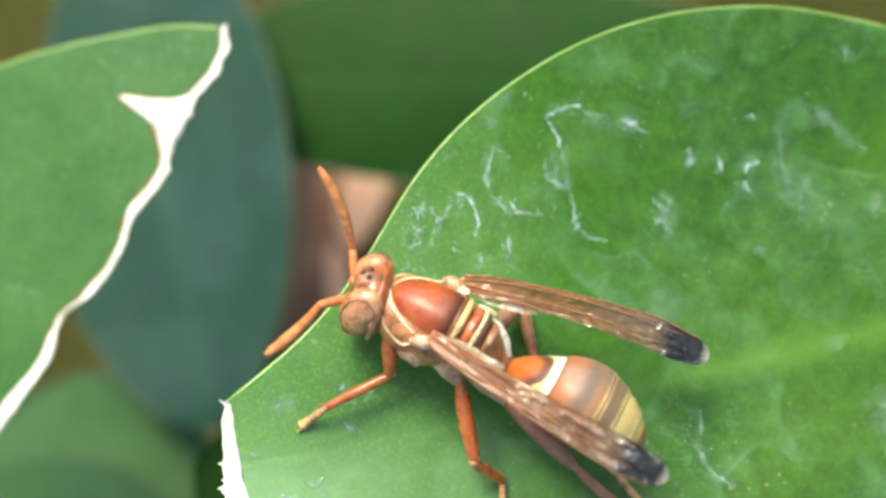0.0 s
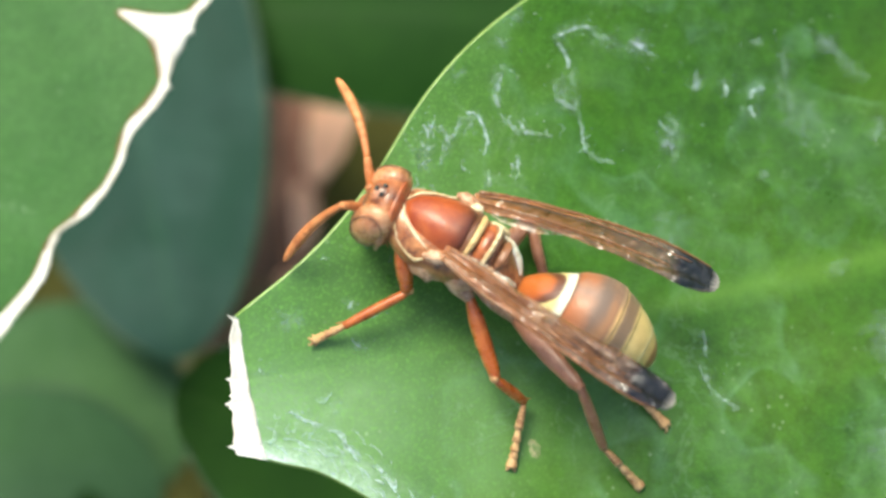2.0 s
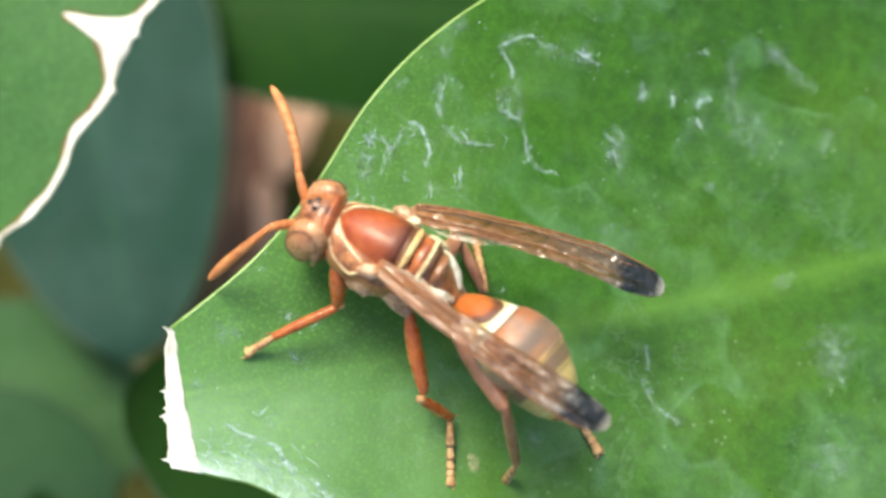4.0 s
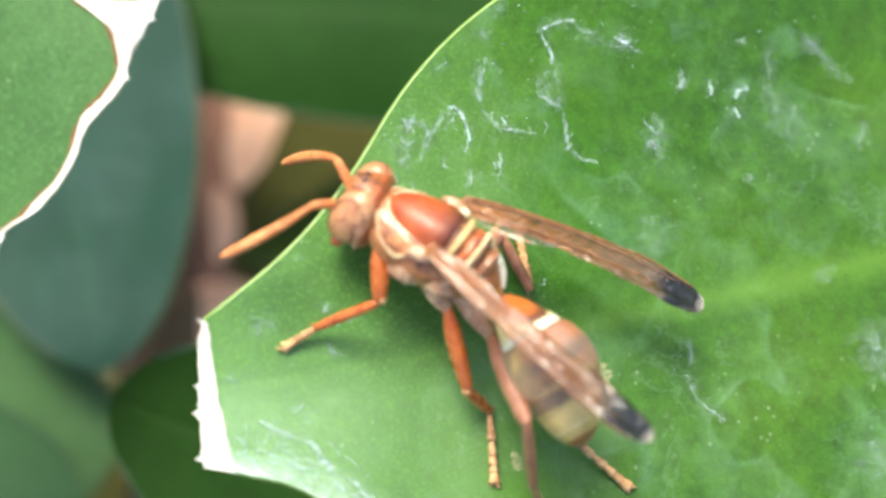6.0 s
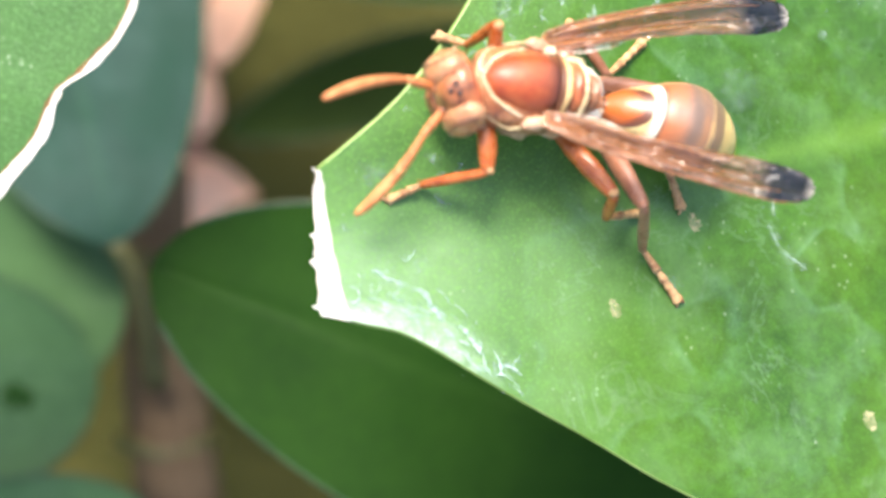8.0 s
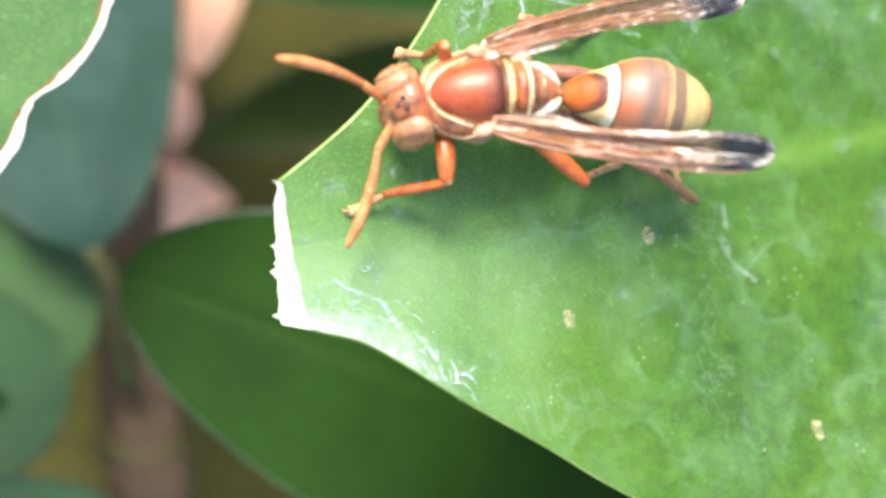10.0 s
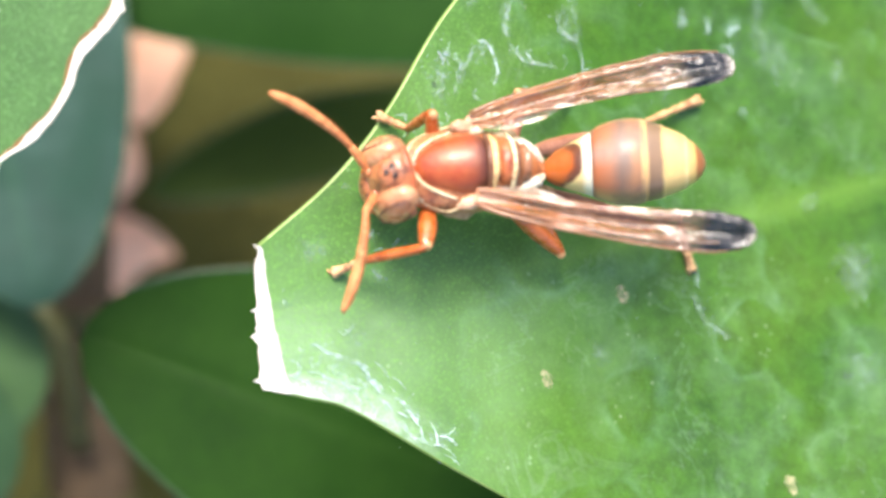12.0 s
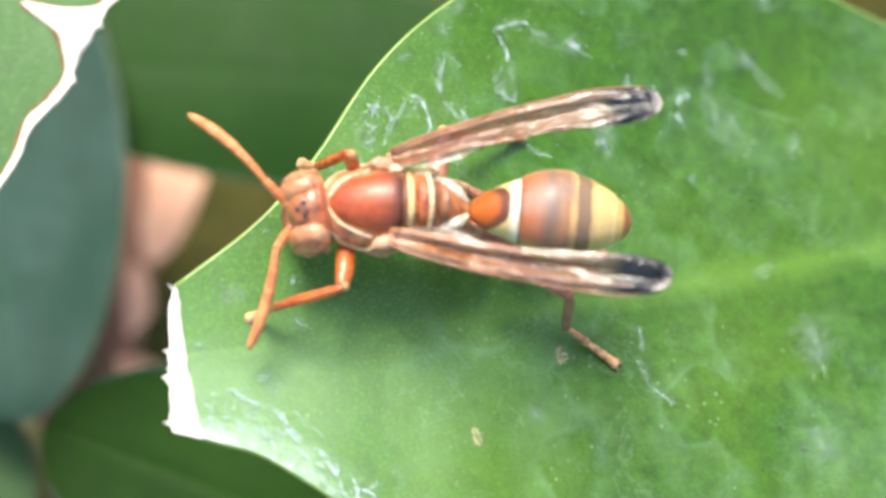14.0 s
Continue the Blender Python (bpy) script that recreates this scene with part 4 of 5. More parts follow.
    part("scutellar_line", tube([(-1.54, -1.38, 1.06), (-1.70, -0.72, 1.63), (-1.74, 0, 1.80), (-1.70, 0.72, 1.63), (-1.54, 1.38, 1.06)], [0.10, 0.22, 0.20, 0.22, 0.10], n=10), TAN, thorax, "broad yellow-tan line")
    part("scutellar_line", tube([(-2.42, -1.52, 0.62), (-2.66, -0.8, 1.42), (-2.70, 0, 1.60), (-2.66, 0.8, 1.42), (-2.42, 1.52, 0.62)], [0.09, 0.13, 0.12, 0.13, 0.09], n=8), CREAM, thorax, "cream line")
    part("seam", tube([(-2.60, -1.38, 0.62), (-2.82, -0.7, 1.26), (-2.86, 0, 1.42), (-2.82, 0.7, 1.26), (-2.60, 1.38, 0.62)], [0.08, 0.11, 0.11, 0.11, 0.08], n=8), RIM, thorax, "dark seam")

    # head, built about the neck
    def at_neck(bm):
        bmesh.ops.translate(bm, verts=bm.verts, vec=-NECK * MM)
        return bm

    head = part("head", at_neck(body([(2.4, 0.1, 0.9, 0.8), (2.62, 0.1, 1.60, 1.55), (3.05, 0.05, 1.80, 1.90), (3.6, -0.1, 1.66, 1.95), (4.08, -0.3, 1.38, 1.72), (4.4, -0.55, 0.85, 1.28), (4.52, -0.7, 0.35, 0.7)], 5, 36, 2.15)), FACE, wasp, "orange-brown speckled head")
    part("nape", at_neck(body([(2.36, 0.1, 0.95, 0.85), (2.48, 0.1, 1.45, 1.4), (2.62, 0.09, 1.72, 1.70), (2.78, 0.07, 1.84, 1.86), (2.9, 0.05, 1.80, 1.86)], 4, 36, 2.3)), NAPE, head, "rusty red band behind the head")
    part("vertex", at_neck(ball((3.62, 0, 1.52), (0.72, 0.78, 0.42), pose(0, 0, 0, 0, 14, 0), dent=0.12)), FACE, head, "raised speckled crown")
    part("neck", tube([(-0.5, 0, -0.05), (0.1, 0, -0.1), (0.6, 0, -0.1)], [0.75, 0.62, 0.7]), BROWN, head)
    for s in (-1, 1):
        part("eye", at_neck(ball((3.56, 1.28 * s, 0.36), (1.06, 0.86, 1.58), pose(0, 0, 0, 12 * s, -14, -14 * s), 28)), EYE, head, "pale orange-brown compound eye")
        seat = pose(0, 0, 0, 12 * s, -14, -14 * s)
        ring = [Vector((3.56, 1.28 * s, 0.36)) + seat @ Vector((0.83 * math.cos(a), 0.56 * s, 1.22 * math.sin(a))) for a in (math.pi * k / 12 for k in range(25))]
        part("eye_rim", at_neck(tube(ring, [0.04, 0.04], n=8, steps=2)), RIM, head, "thin dark rim round the eye")
        part("antenna_socket", at_neck(ball((4.4, 0.6 * s, 0.2), (0.3, 0.3, 0.3))), FACE, head)
        part("mandible", at_neck(tube([(4.1, 1.0 * s, -1.75), (4.3, 0.6 * s, -2.25), (4.35, 0.12 * s, -2.5)], [0.34, 0.3, 0.12])), LEG, head)
        part("cheek_line", at_neck(tube([(2.95, 1.60 * s, 1.05), (2.86, 1.92 * s, 0.3), (2.95, 1.90 * s, -0.9)], [0.10, 0.20, 0.12], n=10)), SIDE, head, "pale cheek line")
    part("clypeus", at_neck(ball((4.45, 0, -1.2), (0.42, 0.85, 0.85))), FACE, head)
    for x, y in ((3.95, 0.0), (3.6, 0.26), (3.6, -0.26)):
        part("ocellus", at_neck(ball((x, y, 1.93 if y else 1.84), (0.15, 0.15, 0.13), seg=12)), BLACK, head, "black simple eye")

    # abdomen, built about the waist, running back along -x
    gaster = part("abdomen", body([(0.25, 0.00, 0.26, 0.26), (-0.3, 0.09, 0.34, 0.34), (-1.2, 0.40, 0.7, 0.7), (-2.2, 0.65, 1.0, 1.05), (-4, 0.85, 1.5, 1.55), (-6, 0.59, 1.35, 1.35), (-7.4, 0.14, 0.7, 0.7), (-7.7, 0.02, 0.3, 0.3)], 4, 24), BROWN, wasp, "banded abdomen")
    third = banded("tergite_third", ((0.0, (0.62, 0.40, 0.18)), (0.10, (0.60, 0.38, 0.16)), (0.24, (0.60, 0.38, 0.16)), (0.32, (0.19, 0.12, 0.075)), (0.84, (0.22, 0.14, 0.085)), (0.93, YEL), (1.0, YEL)), wobble=0.3)
    fourth = banded("tergite_fourth", ((0.0, YEL), (0.8, YEL), (1.0, (0.84, 0.66, 0.3))), wobble=0.1)
    last = banded("tergite_last", ((0.0, YEL), (0.3, (0.66, 0.45, 0.14)), (0.42, (0.34, 0.11, 0.035)), (1.0, (0.26, 0.075, 0.025))), wobble=0.1)
    part("tergite", body([(0.1, 0.00, 0.32, 0.30), (-0.2, 0.10, 0.62, 0.5), (-0.65, 0.25, 0.92, 0.82), (-1.2, 0.42, 1.16, 1.1), (-1.8, 0.57, 1.38, 1.37), (-2.35, 0.68, 1.60, 1.58)], 6, 40), first_tergite_mat(), gaster, "cream first segment with an orange tongue edged dark")
    part("tergite", body([(-2.15, 0.64, 1.45, 1.45), (-2.7, 0.75, 1.82, 1.78), (-3.6, 0.85, 2.08, 2.0), (-4.4, 0.85, 2.14, 2.02), (-4.95, 0.80, 2.08, 1.98)], 6, 40), second_tergite_mat(), gaster, "grey-brown segment with rusty flanks")
    part("tergite", body([(-4.85, 0.81, 2.02, 1.92), (-5.3, 0.75, 1.96, 1.86), (-5.95, 0.60, 1.80, 1.72)], 8, 40), third, gaster, "brown segment with an uneven yellow rim")
    part("tergite", body([(-5.85, 0.62, 1.76, 1.68), (-6.5, 0.45, 1.56, 1.5), (-7.1, 0.25, 1.28, 1.22)], 8, 40), fourth, gaster, "yellow segment")
    part("tergite", body([(-7.0, 0.28, 1.26, 1.2), (-7.5, 0.10, 0.98, 0.92), (-7.9, -0.06, 0.55, 0.52), (-8.08, -0.13, 0.1, 0.1)], 6, 30), last, gaster, "brown-edged last segment")

    # wings, each folded lengthwise, about the hinge and running along +x
    def wing(s):
        bm = bmesh.new()
        uv = bm.loops.layers.uv.verify()
        nu, nv = 64, 16
        rows = []
        for i in range(nu + 1):
            u = i / nu
            x = 13.6 * u
            wide = np.interp(u, (0, 0.05, 0.2, 0.45, 0.7, 0.85, 0.94, 0.985, 1), (0.75, 1.05, 1.3, 1.5, 1.85, 1.98, 1.65, 1.05, 0.3))
            row = []
            for j in range(nv + 1):
                v = j / nv
                y = (0.5 - v) * wide + 0.35 * math.sin(math.pi * u)
                fold = 0.2 * math.sin(v * 9) * min(1, u * 6) * (1 - 0.75 * max(0, u - 0.75) / 0.25)
                droop = -0.13 * (v - 0.5) * wide + 0.25 * math.sin(math.pi * u)
                row.append(bm.verts.new(Vector((x, s * y, fold + droop + 0.16 * noise.noise((x * 0.55, v * 6, s)) * min(1, u * 4))) * MM))
            rows.append(row)
        for i in range(nu):
            for j in range(nv):
                f = bm.faces.new((rows[i][j], rows[i + 1][j], rows[i + 1][j + 1], rows[i][j + 1]))
                for loop, (a, b) in zip(f.loops, ((i, j), (i + 1, j), (i + 1, j + 1), (i, j + 1))):
                    loop[uv].uv = (a / nu, b / nv)
        lines = [[tuple(rows[i][j].co / MM + Vector((0, 0, 0.03))) for i in range(1, end, 5)] for j, end in ((0, 63), (4, 58), (9, 54), (13, 40))]
        hw = bmesh.new()
        grid = []
        for i in range(19):
            u = i / 18
            reach = 0.25 * np.interp(u, (0, 0.4, 1), (0.5, 1.15, 1.5)) + 0.72 * math.sin(math.pi * min(1, 0.1 + 0.9 * u)) * (1 + 0.25 * noise.noise((u * 5, 1, s)))
            grid.append([hw.verts.new(Vector((0.15 + 5.2 * u, -s * (reach * v - 0.1) + s * 0.3 * math.sin(math.pi * u * 0.42), -0.12 - 0.05 * v + 0.09 * math.sin(v * 7 + u * 3) + 0.06 * noise.noise((u * 9, v * 4, s)))) * MM) for v in (0, 0.2, 0.4, 0.6, 0.8, 1)])
        for a, b in zip(grid, grid[1:]):
            for j in range(5):
                hw.faces.new((a[j], b[j], b[j + 1], a[j + 1]))
        ob = part("wing", bm, WING, wasp, "amber-brown folded wing with a black tip")
        part("hind_wing", hw, HYALINE, ob, "clear whitish hind wing")
        for k, line in enumerate(lines):
            part("wing_vein", tube(line, [0.12, 0.07, 0.04] if k == 0 else [0.06, 0.045, 0.025], n=6, steps=3), VEIN, ob)
        return ob

    def antenna(s):
        scape = part("antenna", tube([(0, 0, 0), (0.8, 0, 0.05), (1.6, 0, 0)], [0.2, 0.26, 0.2]), HORN, wasp, "orange elbowed antenna")
        at = [(0.5 * k, 0.010 * k * (10 - k) * s, 0.008 * k * (10 - k)) for k in range(11)]
        radii = np.interp(np.arange(41) / 4, (0, 1, 4, 7, 9.2, 10), (0.16, 0.2, 0.27, 0.3, 0.22, 0.1)) * (1 - 0.10 * (np.arange(41) % 4 == 0))
        part("flagellum", tube(at, list(radii), n=12, steps=4), HORN, scape, "ringed orange flagellum")
        return scape

    def leg(kind, side):
        s = 1 if side == "L" else -1
        hip, (f, t, a) = HIPS[kind, side]
        hip = Vector(hip)
        root = Vector(SOCKETS[kind])
        root.y *= s
        big = {"front": 0.95, "mid": 1.05, "hind": 1.05}[kind]
        coxa = part("leg", tube([root, root.lerp(hip, 0.5) + Vector((0, 0.12 * s, 0.05)), hip], [0.7, 0.58, 0.3], n=14), SIDE if kind != "front" else LEG, wasp, "jointed orange leg" if kind != "hind" else "jointed brown hind leg")
        part("femur", tube([(-0.15, 0, 0), (f * 0.25, 0, 0.05), (f * 0.55, 0, 0.06), (f * 0.88, 0, 0), (f, 0, 0)], [0.28 * big, 0.50 * big, 0.53 * big, 0.41 * big, 0.29 * big], flat=0.8), LEG if kind != "hind" and (kind, side) != ("mid", "R") else SHANK, coxa)
        part("knee", tube([(-0.22, 0, 0.05), (-0.02, 0, 0.1), (0.15, 0, 0.1)], [0.22 * big, 0.26 * big, 0.17 * big], n=10), TARSUS if kind != "hind" else SHANK, coxa, "pale knee" if kind != "hind" else "")
        shin = tube([(0, 0, 0), (t * 0.15, 0, 0.03), (t * 0.6, 0, 0), (t, 0, 0)], [0.19 * big, 0.27 * big, 0.30 * big, 0.23 * big])
        spur = tube([(t * 0.95, 0.1, -0.1), (t + 0.35, 0.15, -0.3)], [0.06, 0.02], n=6)
        part("tibia", joined(shin, spur), {"front": LEG, "mid": LEG if side == "L" else SHANK, "hind": SHANK}[kind], coxa)
        bms, x0 = [], 0.0
        for frac, r in ((0.42, 0.19), (0.19, 0.19), (0.14, 0.20), (0.1, 0.21), (0.15, 0.26)):
            x1 = x0 + a * frac
            bms.append(tube([(x0, 0, 0), ((x0 + x1) / 2, 0, 0.02), (x1, 0, 0)], [r * 0.75, r, r * 1.3], n=8, steps=3))
            x0 = x1
        for d in (-1, 1):
            bms.append(tube([(a - 0.05, 0.05 * d, 0), (a + 0.2, 0.2 * d, 0.02), (a + 0.3, 0.26 * d, -0.16)], [0.1, 0.08, 0.02], n=6, steps=3))
        part("tarsus", joined(*bms), TARSUS, coxa, "pale tan tarsus")
        return coxa

    wings = {"R": wing(1), "L": wing(-1)}
    horns = {"R": antenna(-1), "L": antenna(1)}
    legs = {key: leg(*key) for key in HIPS}
    return wasp, head, gaster, wings, horns, legs


def child(ob, kind):
    return [c for c in ob.children if c.name.split(".")[0] == kind][0]


def aim(place, way, up=Vector((0, 0, 1))):
    """A pose at a place (millimetres) whose x runs along way, its z as near up as can be."""
    x = Vector(way).normalized()
    y = Vector(up).cross(x)
    y = y.normalized() if y.length > 1e-4 else Vector((0, 1, 0))
    m = Matrix((x, y, x.cross(y))).transposed().to_4x4()
    return Matrix.Translation(Vector(place) * MM) @ m


def bearing(a, e):
    a, e = radians(a), radians(e)
    return Vector((math.cos(e) * math.cos(a), math.cos(e) * math.sin(a), math.sin(e)))


def motions():
    wasp, head, gaster, wings, horns, legs = WASP
    # seconds; the thorax's place (mm) and turn; the head's turn; bearings of abdomen and wings (degrees from straight back); of scapes and flagella
    stance = [
        (0, (0.16, 4.08, 6.68), (33.3, -0.2, 155.9), (4.5, -2.3, 11.2), (-1.0, -11.1), (14.2, -9.2), (-6.7, -3.4), (-58.6, 25.9, -23.6, 54.6), (46.1, 5.3, 83.4, 19.4)),
        (0.5, (0.00, 4.07, 6.48), (34.0, 1.3, 158.6), (-4.7, -1.5, 2.7), (-0.6, -15.2), (12.5, -9.0), (-8.4, -4.7), (-56.7, 27.7, -30.7, 54.5), (44.9, 8.5, 83.6, 19.5)),
        (1, (0.07, 3.92, 6.54), (32.6, 0.7, 158.4), (-9.4, -3.3, -1.1), (-0.5, -15.4), (12.0, -8.8), (-8.3, -5.4), (-49.1, 31.7, -45.5, 9.7), (45.8, 15.8, 83.1, 13.5)),
        (1.5, (-0.02, 4.10, 6.70), (30.4, 1.4, 157.2), (-9.4, -3.3, 0.8), (0.7, -16.7), (12.2, -8.6), (-6.8, -5.5), (-48.0, 32.3, -46.0, 4.2), (50.4, 32.9, 49.3, -46.5)),
        (2, (0.14, 4.13, 6.71), (32.0, 0.7, 154.8), (-8.5, -3.6, 4.0), (3.1, -11.6), (12.8, -8.8), (-5.6, -7.0), (-51.4, 33.4, -44.8, 2.3), (55.9, 39.9, 45.5, -55.8)),
        (2.5, (-0.02, 4.03, 7.29), (30.6, 3.5, 158.0), (-8.1, -3.0, 0.5), (0.9, -19.4), (14.5, -5.3), (-6.9, -6.2), (-48.4, 33.0, -46.7, 5.9), (54.9, 26.5, 42.7, -47.8)),
        (5, (0.30, 4.05, 7.33), (37.4, 4.1, 154.3), (-9.2, -2.2, 7.8), (-21.2, -17.4), (16.2, -12.9), (-8.8, -6.2), (-40.9, 35.0, -45.0, 13.7), (56.3, 19.8, 32.0, -53.1)),
        (5.5, (0.12, 4.05, 7.36), (39.6, 4.7, 153.4), (-10.4, 0.5, 3.1), (-22.3, -17.6), (16.6, -10.9), (-10.1, -5.3), (-37.8, 35.3, -44.5, 12.2), (58.9, 26.5, 35.3, -57.0)),
        (6, (0.00, 3.97, 6.87), (40.7, 4.5, 151.7), (1.6, 4.4, 3.6), (-22.7, -21.2), (18.7, -10.9), (-12.0, -5.0), (-23.2, 28.7, -23.3, -46.1), (52.5, 11.1, 57.8, -23.1)),
        (6.5, (-0.04, 3.95, 6.65), (37.1, -1.0, 156.5), (-1.3, 5.7, 14.9), (-16.8, -28.6), (14.6, -5.4), (-11.4, -4.3), (12.7, 0.6, 33.8, -77.3), (69.8, 4.2, 91.4, -8.8)),
        (7, (-0.27, 3.68, 6.54), (28.7, -6.2, 165.4), (3.2, 6.5, 17.5), (-20.2, -28.2), (8.9, -2.6), (-13.3, -6.4), (-2.6, 17.6, 25.1, -71.5), (68.7, 14.5, 93.2, 0.5)),
        (7.5, (-0.59, 3.59, 6.67), (20.0, -12.1, 169.8), (0.8, 7.4, 22.1), (-15.0, -20.6), (10.1, -3.0), (-11.7, -2.8), (-5.4, 19.0, 13.1, -39.7), (69.4, 1.1, 81.1, -16.1)),
        (8, (-0.80, 3.87, 7.00), (10.6, -9.7, 174.8), (-4.5, 10.5, 24.5), (-7.7, -12.7), (14.1, -3.4), (-10.9, 6.3), (-1.8, 21.0, 24.5, 22.4), (55.1, -2.4, 54.3, -18.3)),
        (10.5, (-1.13, 4.27, 7.73), (6.5, 4.6, 186.0), (-4.0, -3.3, 12.5), (-10.7, -9.7), (7.2, -6.1), (-12.6, 7.3), (-41.6, 44.8, -23.4, 37.6), (59.5, 21.6, 69.9, -9.5)),
        (11, (-1.07, 4.14, 7.48), (7.3, 6.5, 185.6), (-7.2, -4.6, 13.5), (-11.0, -2.5), (8.5, -2.5), (-11.2, 7.5), (-42.9, 42.3, -27.4, 38.0), (61.9, 27.6, 71.5, -11.5)),
        (11.5, (-1.02, 3.81, 7.38), (13.8, 4.7, 185.3), (-3.4, -8.1, 11.6), (-5.2, 5.9), (8.0, 3.2), (-13.9, 7.1), (-54.7, 33.8, -26.4, 37.0), (61.3, 39.1, 72.9, -14.0)),
        (12, (-0.91, 3.71, 7.37), (12.0, 4.1, 184.4), (-3.6, -8.1, 12.1), (-3.5, 6.7), (7.6, 3.3), (-14.4, 6.2), (-54.0, 31.7, -31.3, 30.6), (62.3, 39.2, 72.1, -14.5)),
        (12.5, (-0.78, 3.79, 6.93), (6.8, 1.0, 182.2), (0.2, -8.1, 12.3), (-5.9, 4.0), (7.3, -0.2), (-13.4, 2.1), (-51.9, 30.1, -34.0, 28.9), (63.8, 37.4, 73.8, -13.7)),
        (13, (-0.94, 3.89, 7.61), (7.7, 6.7, 182.6), (-0.3, -7.2, 11.1), (-8.3, -5.0), (9.7, 6.2), (-13.4, 4.8), (-50.3, 29.5, -36.2, 35.4), (62.9, 36.0, 72.0, -14.0)),
        (13.5, (-0.88, 3.97, 7.23), (9.8, 6.5, 184.4), (-2.3, -8.1, 9.6), (-8.8, -8.8), (6.3, 3.9), (-13.3, 3.0), (-51.2, 27.5, -43.1, 9.5), (62.5, 35.6, 72.5, -14.9)),
        (14, (-0.82, 3.84, 7.48), (2.4, 6.3, 181.9), (-6.5, -5.4, 8.5), (-5.6, -4.7), (9.9, 2.4), (-11.2, 2.2), (-45.7, 27.2, -42.3, 5.8), (62.7, 29.4, 71.7, -13.7)),
    ]
    walk(wasp, [(row[0], pose(*[v * MM for v in row[1]], *row[2])) for row in stance])
    heads = {row[0]: Matrix.Translation(NECK * MM) @ pose(0, 0, 0, *row[3]) for row in stance}
    walk(head, list(heads.items()))
    walk(gaster, [(row[0], aim(WAIST, -bearing(180 + row[4][0], row[4][1]))) for row in stance])
    for side, hinge, k in (("R", HINGE_R, 5), ("L", HINGE_L, 6)):
        out = 1 if side == "L" else -1
        lean = np.interp([row[0] for row in stance], *(((0, 2.5, 5, 7.5, 8, 10.5), (0.1, 0.1, 0.1, 0.0, 0.0, 0.35)) if side == "L" else ((0, 8, 10.5), (0.0, 0.0, 0.2))))
        walk(wings[side], [(row[0], aim(hinge, bearing(180 + row[k][0], row[k][1]), (0, f * out, 1))) for row, f in zip(stance, lean)])
    for side, base, k in (("R", HORN_R, 7), ("L", HORN_L, 8)):
        rows, bends = [], []
        for row in stance:
            place = heads[row[0]] @ ((base - NECK) * MM)
            a = aim(place / MM, bearing(*row[k][:2]))
            rows.append((row[0], a))
            bends.append((row[0], aim((1.6, 0, 0), a.to_3x3().inverted() @ bearing(*row[k][2:]))))
        walk(horns[side], rows)
        walk(child(horns[side], "flagellum"), bends)
    # the cut leaf sways a little in the air
    walk(SWAYING, [(t, pose(x * CM, 0, 0)) for t, x in ((0, 0.0), (2.5, 0.03), (5, 0.04), (5.5, 0.09), (6, 0.07), (6.5, 0.01), (7, 0.05), (7.5, 0.02), (8, 0.0), (10.5, 0.0), (14, 0.0))])
    gait = {}
    # joints of each leg in the wasp's own space, millimetres: seconds, knee, ankle, foot
    gait["front", "L"] = [
        (0, (1.06, 2.21, -3.02), (3.43, 4.76, -4.44), (4.40, 5.73, -5.71)),
        (0.5, (1.04, 2.28, -2.99), (3.46, 4.89, -4.19), (4.67, 5.59, -5.35)),
        (1, (1.09, 2.19, -3.03), (3.52, 4.84, -4.15), (4.74, 5.59, -5.24)),
        (1.5, (0.94, 2.44, -2.90), (3.30, 5.09, -4.15), (4.45, 5.93, -5.24)),
        (2, (0.63, 2.27, -2.84), (2.87, 4.79, -4.50), (4.22, 5.97, -5.61)),
        (2.5, (1.06, 2.25, -3.01), (3.51, 4.68, -4.49), (4.66, 5.57, -5.56)),
        (5, (1.06, 2.26, -3.00), (3.41, 4.33, -5.08), (4.45, 5.21, -6.45)),
        (5.5, (0.61, 2.34, -2.80), (2.97, 3.74, -5.37), (4.17, 4.95, -6.64)),
        (6, (0.55, 2.67, -2.61), (2.88, 3.89, -5.31), (3.82, 5.11, -6.38)),
        (6.5, (0.79, 3.47, -2.04), (3.24, 4.43, -4.72), (4.29, 5.11, -5.95)),
        (7, (1.21, 3.92, -1.43), (3.74, 3.88, -4.22), (5.10, 4.79, -4.96)),
        (7.5, (1.29, 4.03, -1.07), (3.38, 3.88, -4.20), (5.02, 4.72, -4.61)),
        (8, (1.36, 4.05, -1.01), (4.01, 4.42, -3.65), (5.34, 5.13, -3.90)),
        (10.5, (1.86, 4.10, -0.50), (4.99, 4.18, -2.58), (6.64, 4.70, -2.70)),
        (11, (1.95, 4.05, -0.16), (5.02, 4.12, -2.34), (6.69, 4.64, -2.28)),
        (11.5, (2.02, 3.86, 0.43), (5.06, 3.67, -1.78), (6.62, 4.02, -2.84)),
        (12, (1.97, 3.87, 0.42), (5.02, 3.81, -1.78), (6.62, 4.09, -2.76)),
        (12.5, (1.75, 3.89, 0.39), (4.80, 4.13, -1.81), (6.45, 4.65, -2.34)),
        (13, (1.80, 3.89, 0.41), (5.05, 4.04, -1.47), (6.56, 4.67, -2.47)),
        (13.5, (1.80, 3.95, 0.24), (5.22, 3.93, -1.33), (6.72, 4.52, -2.24)),
        (14, (1.81, 3.96, 0.23), (5.33, 4.61, -0.94), (6.58, 4.90, -1.94)),
    ]
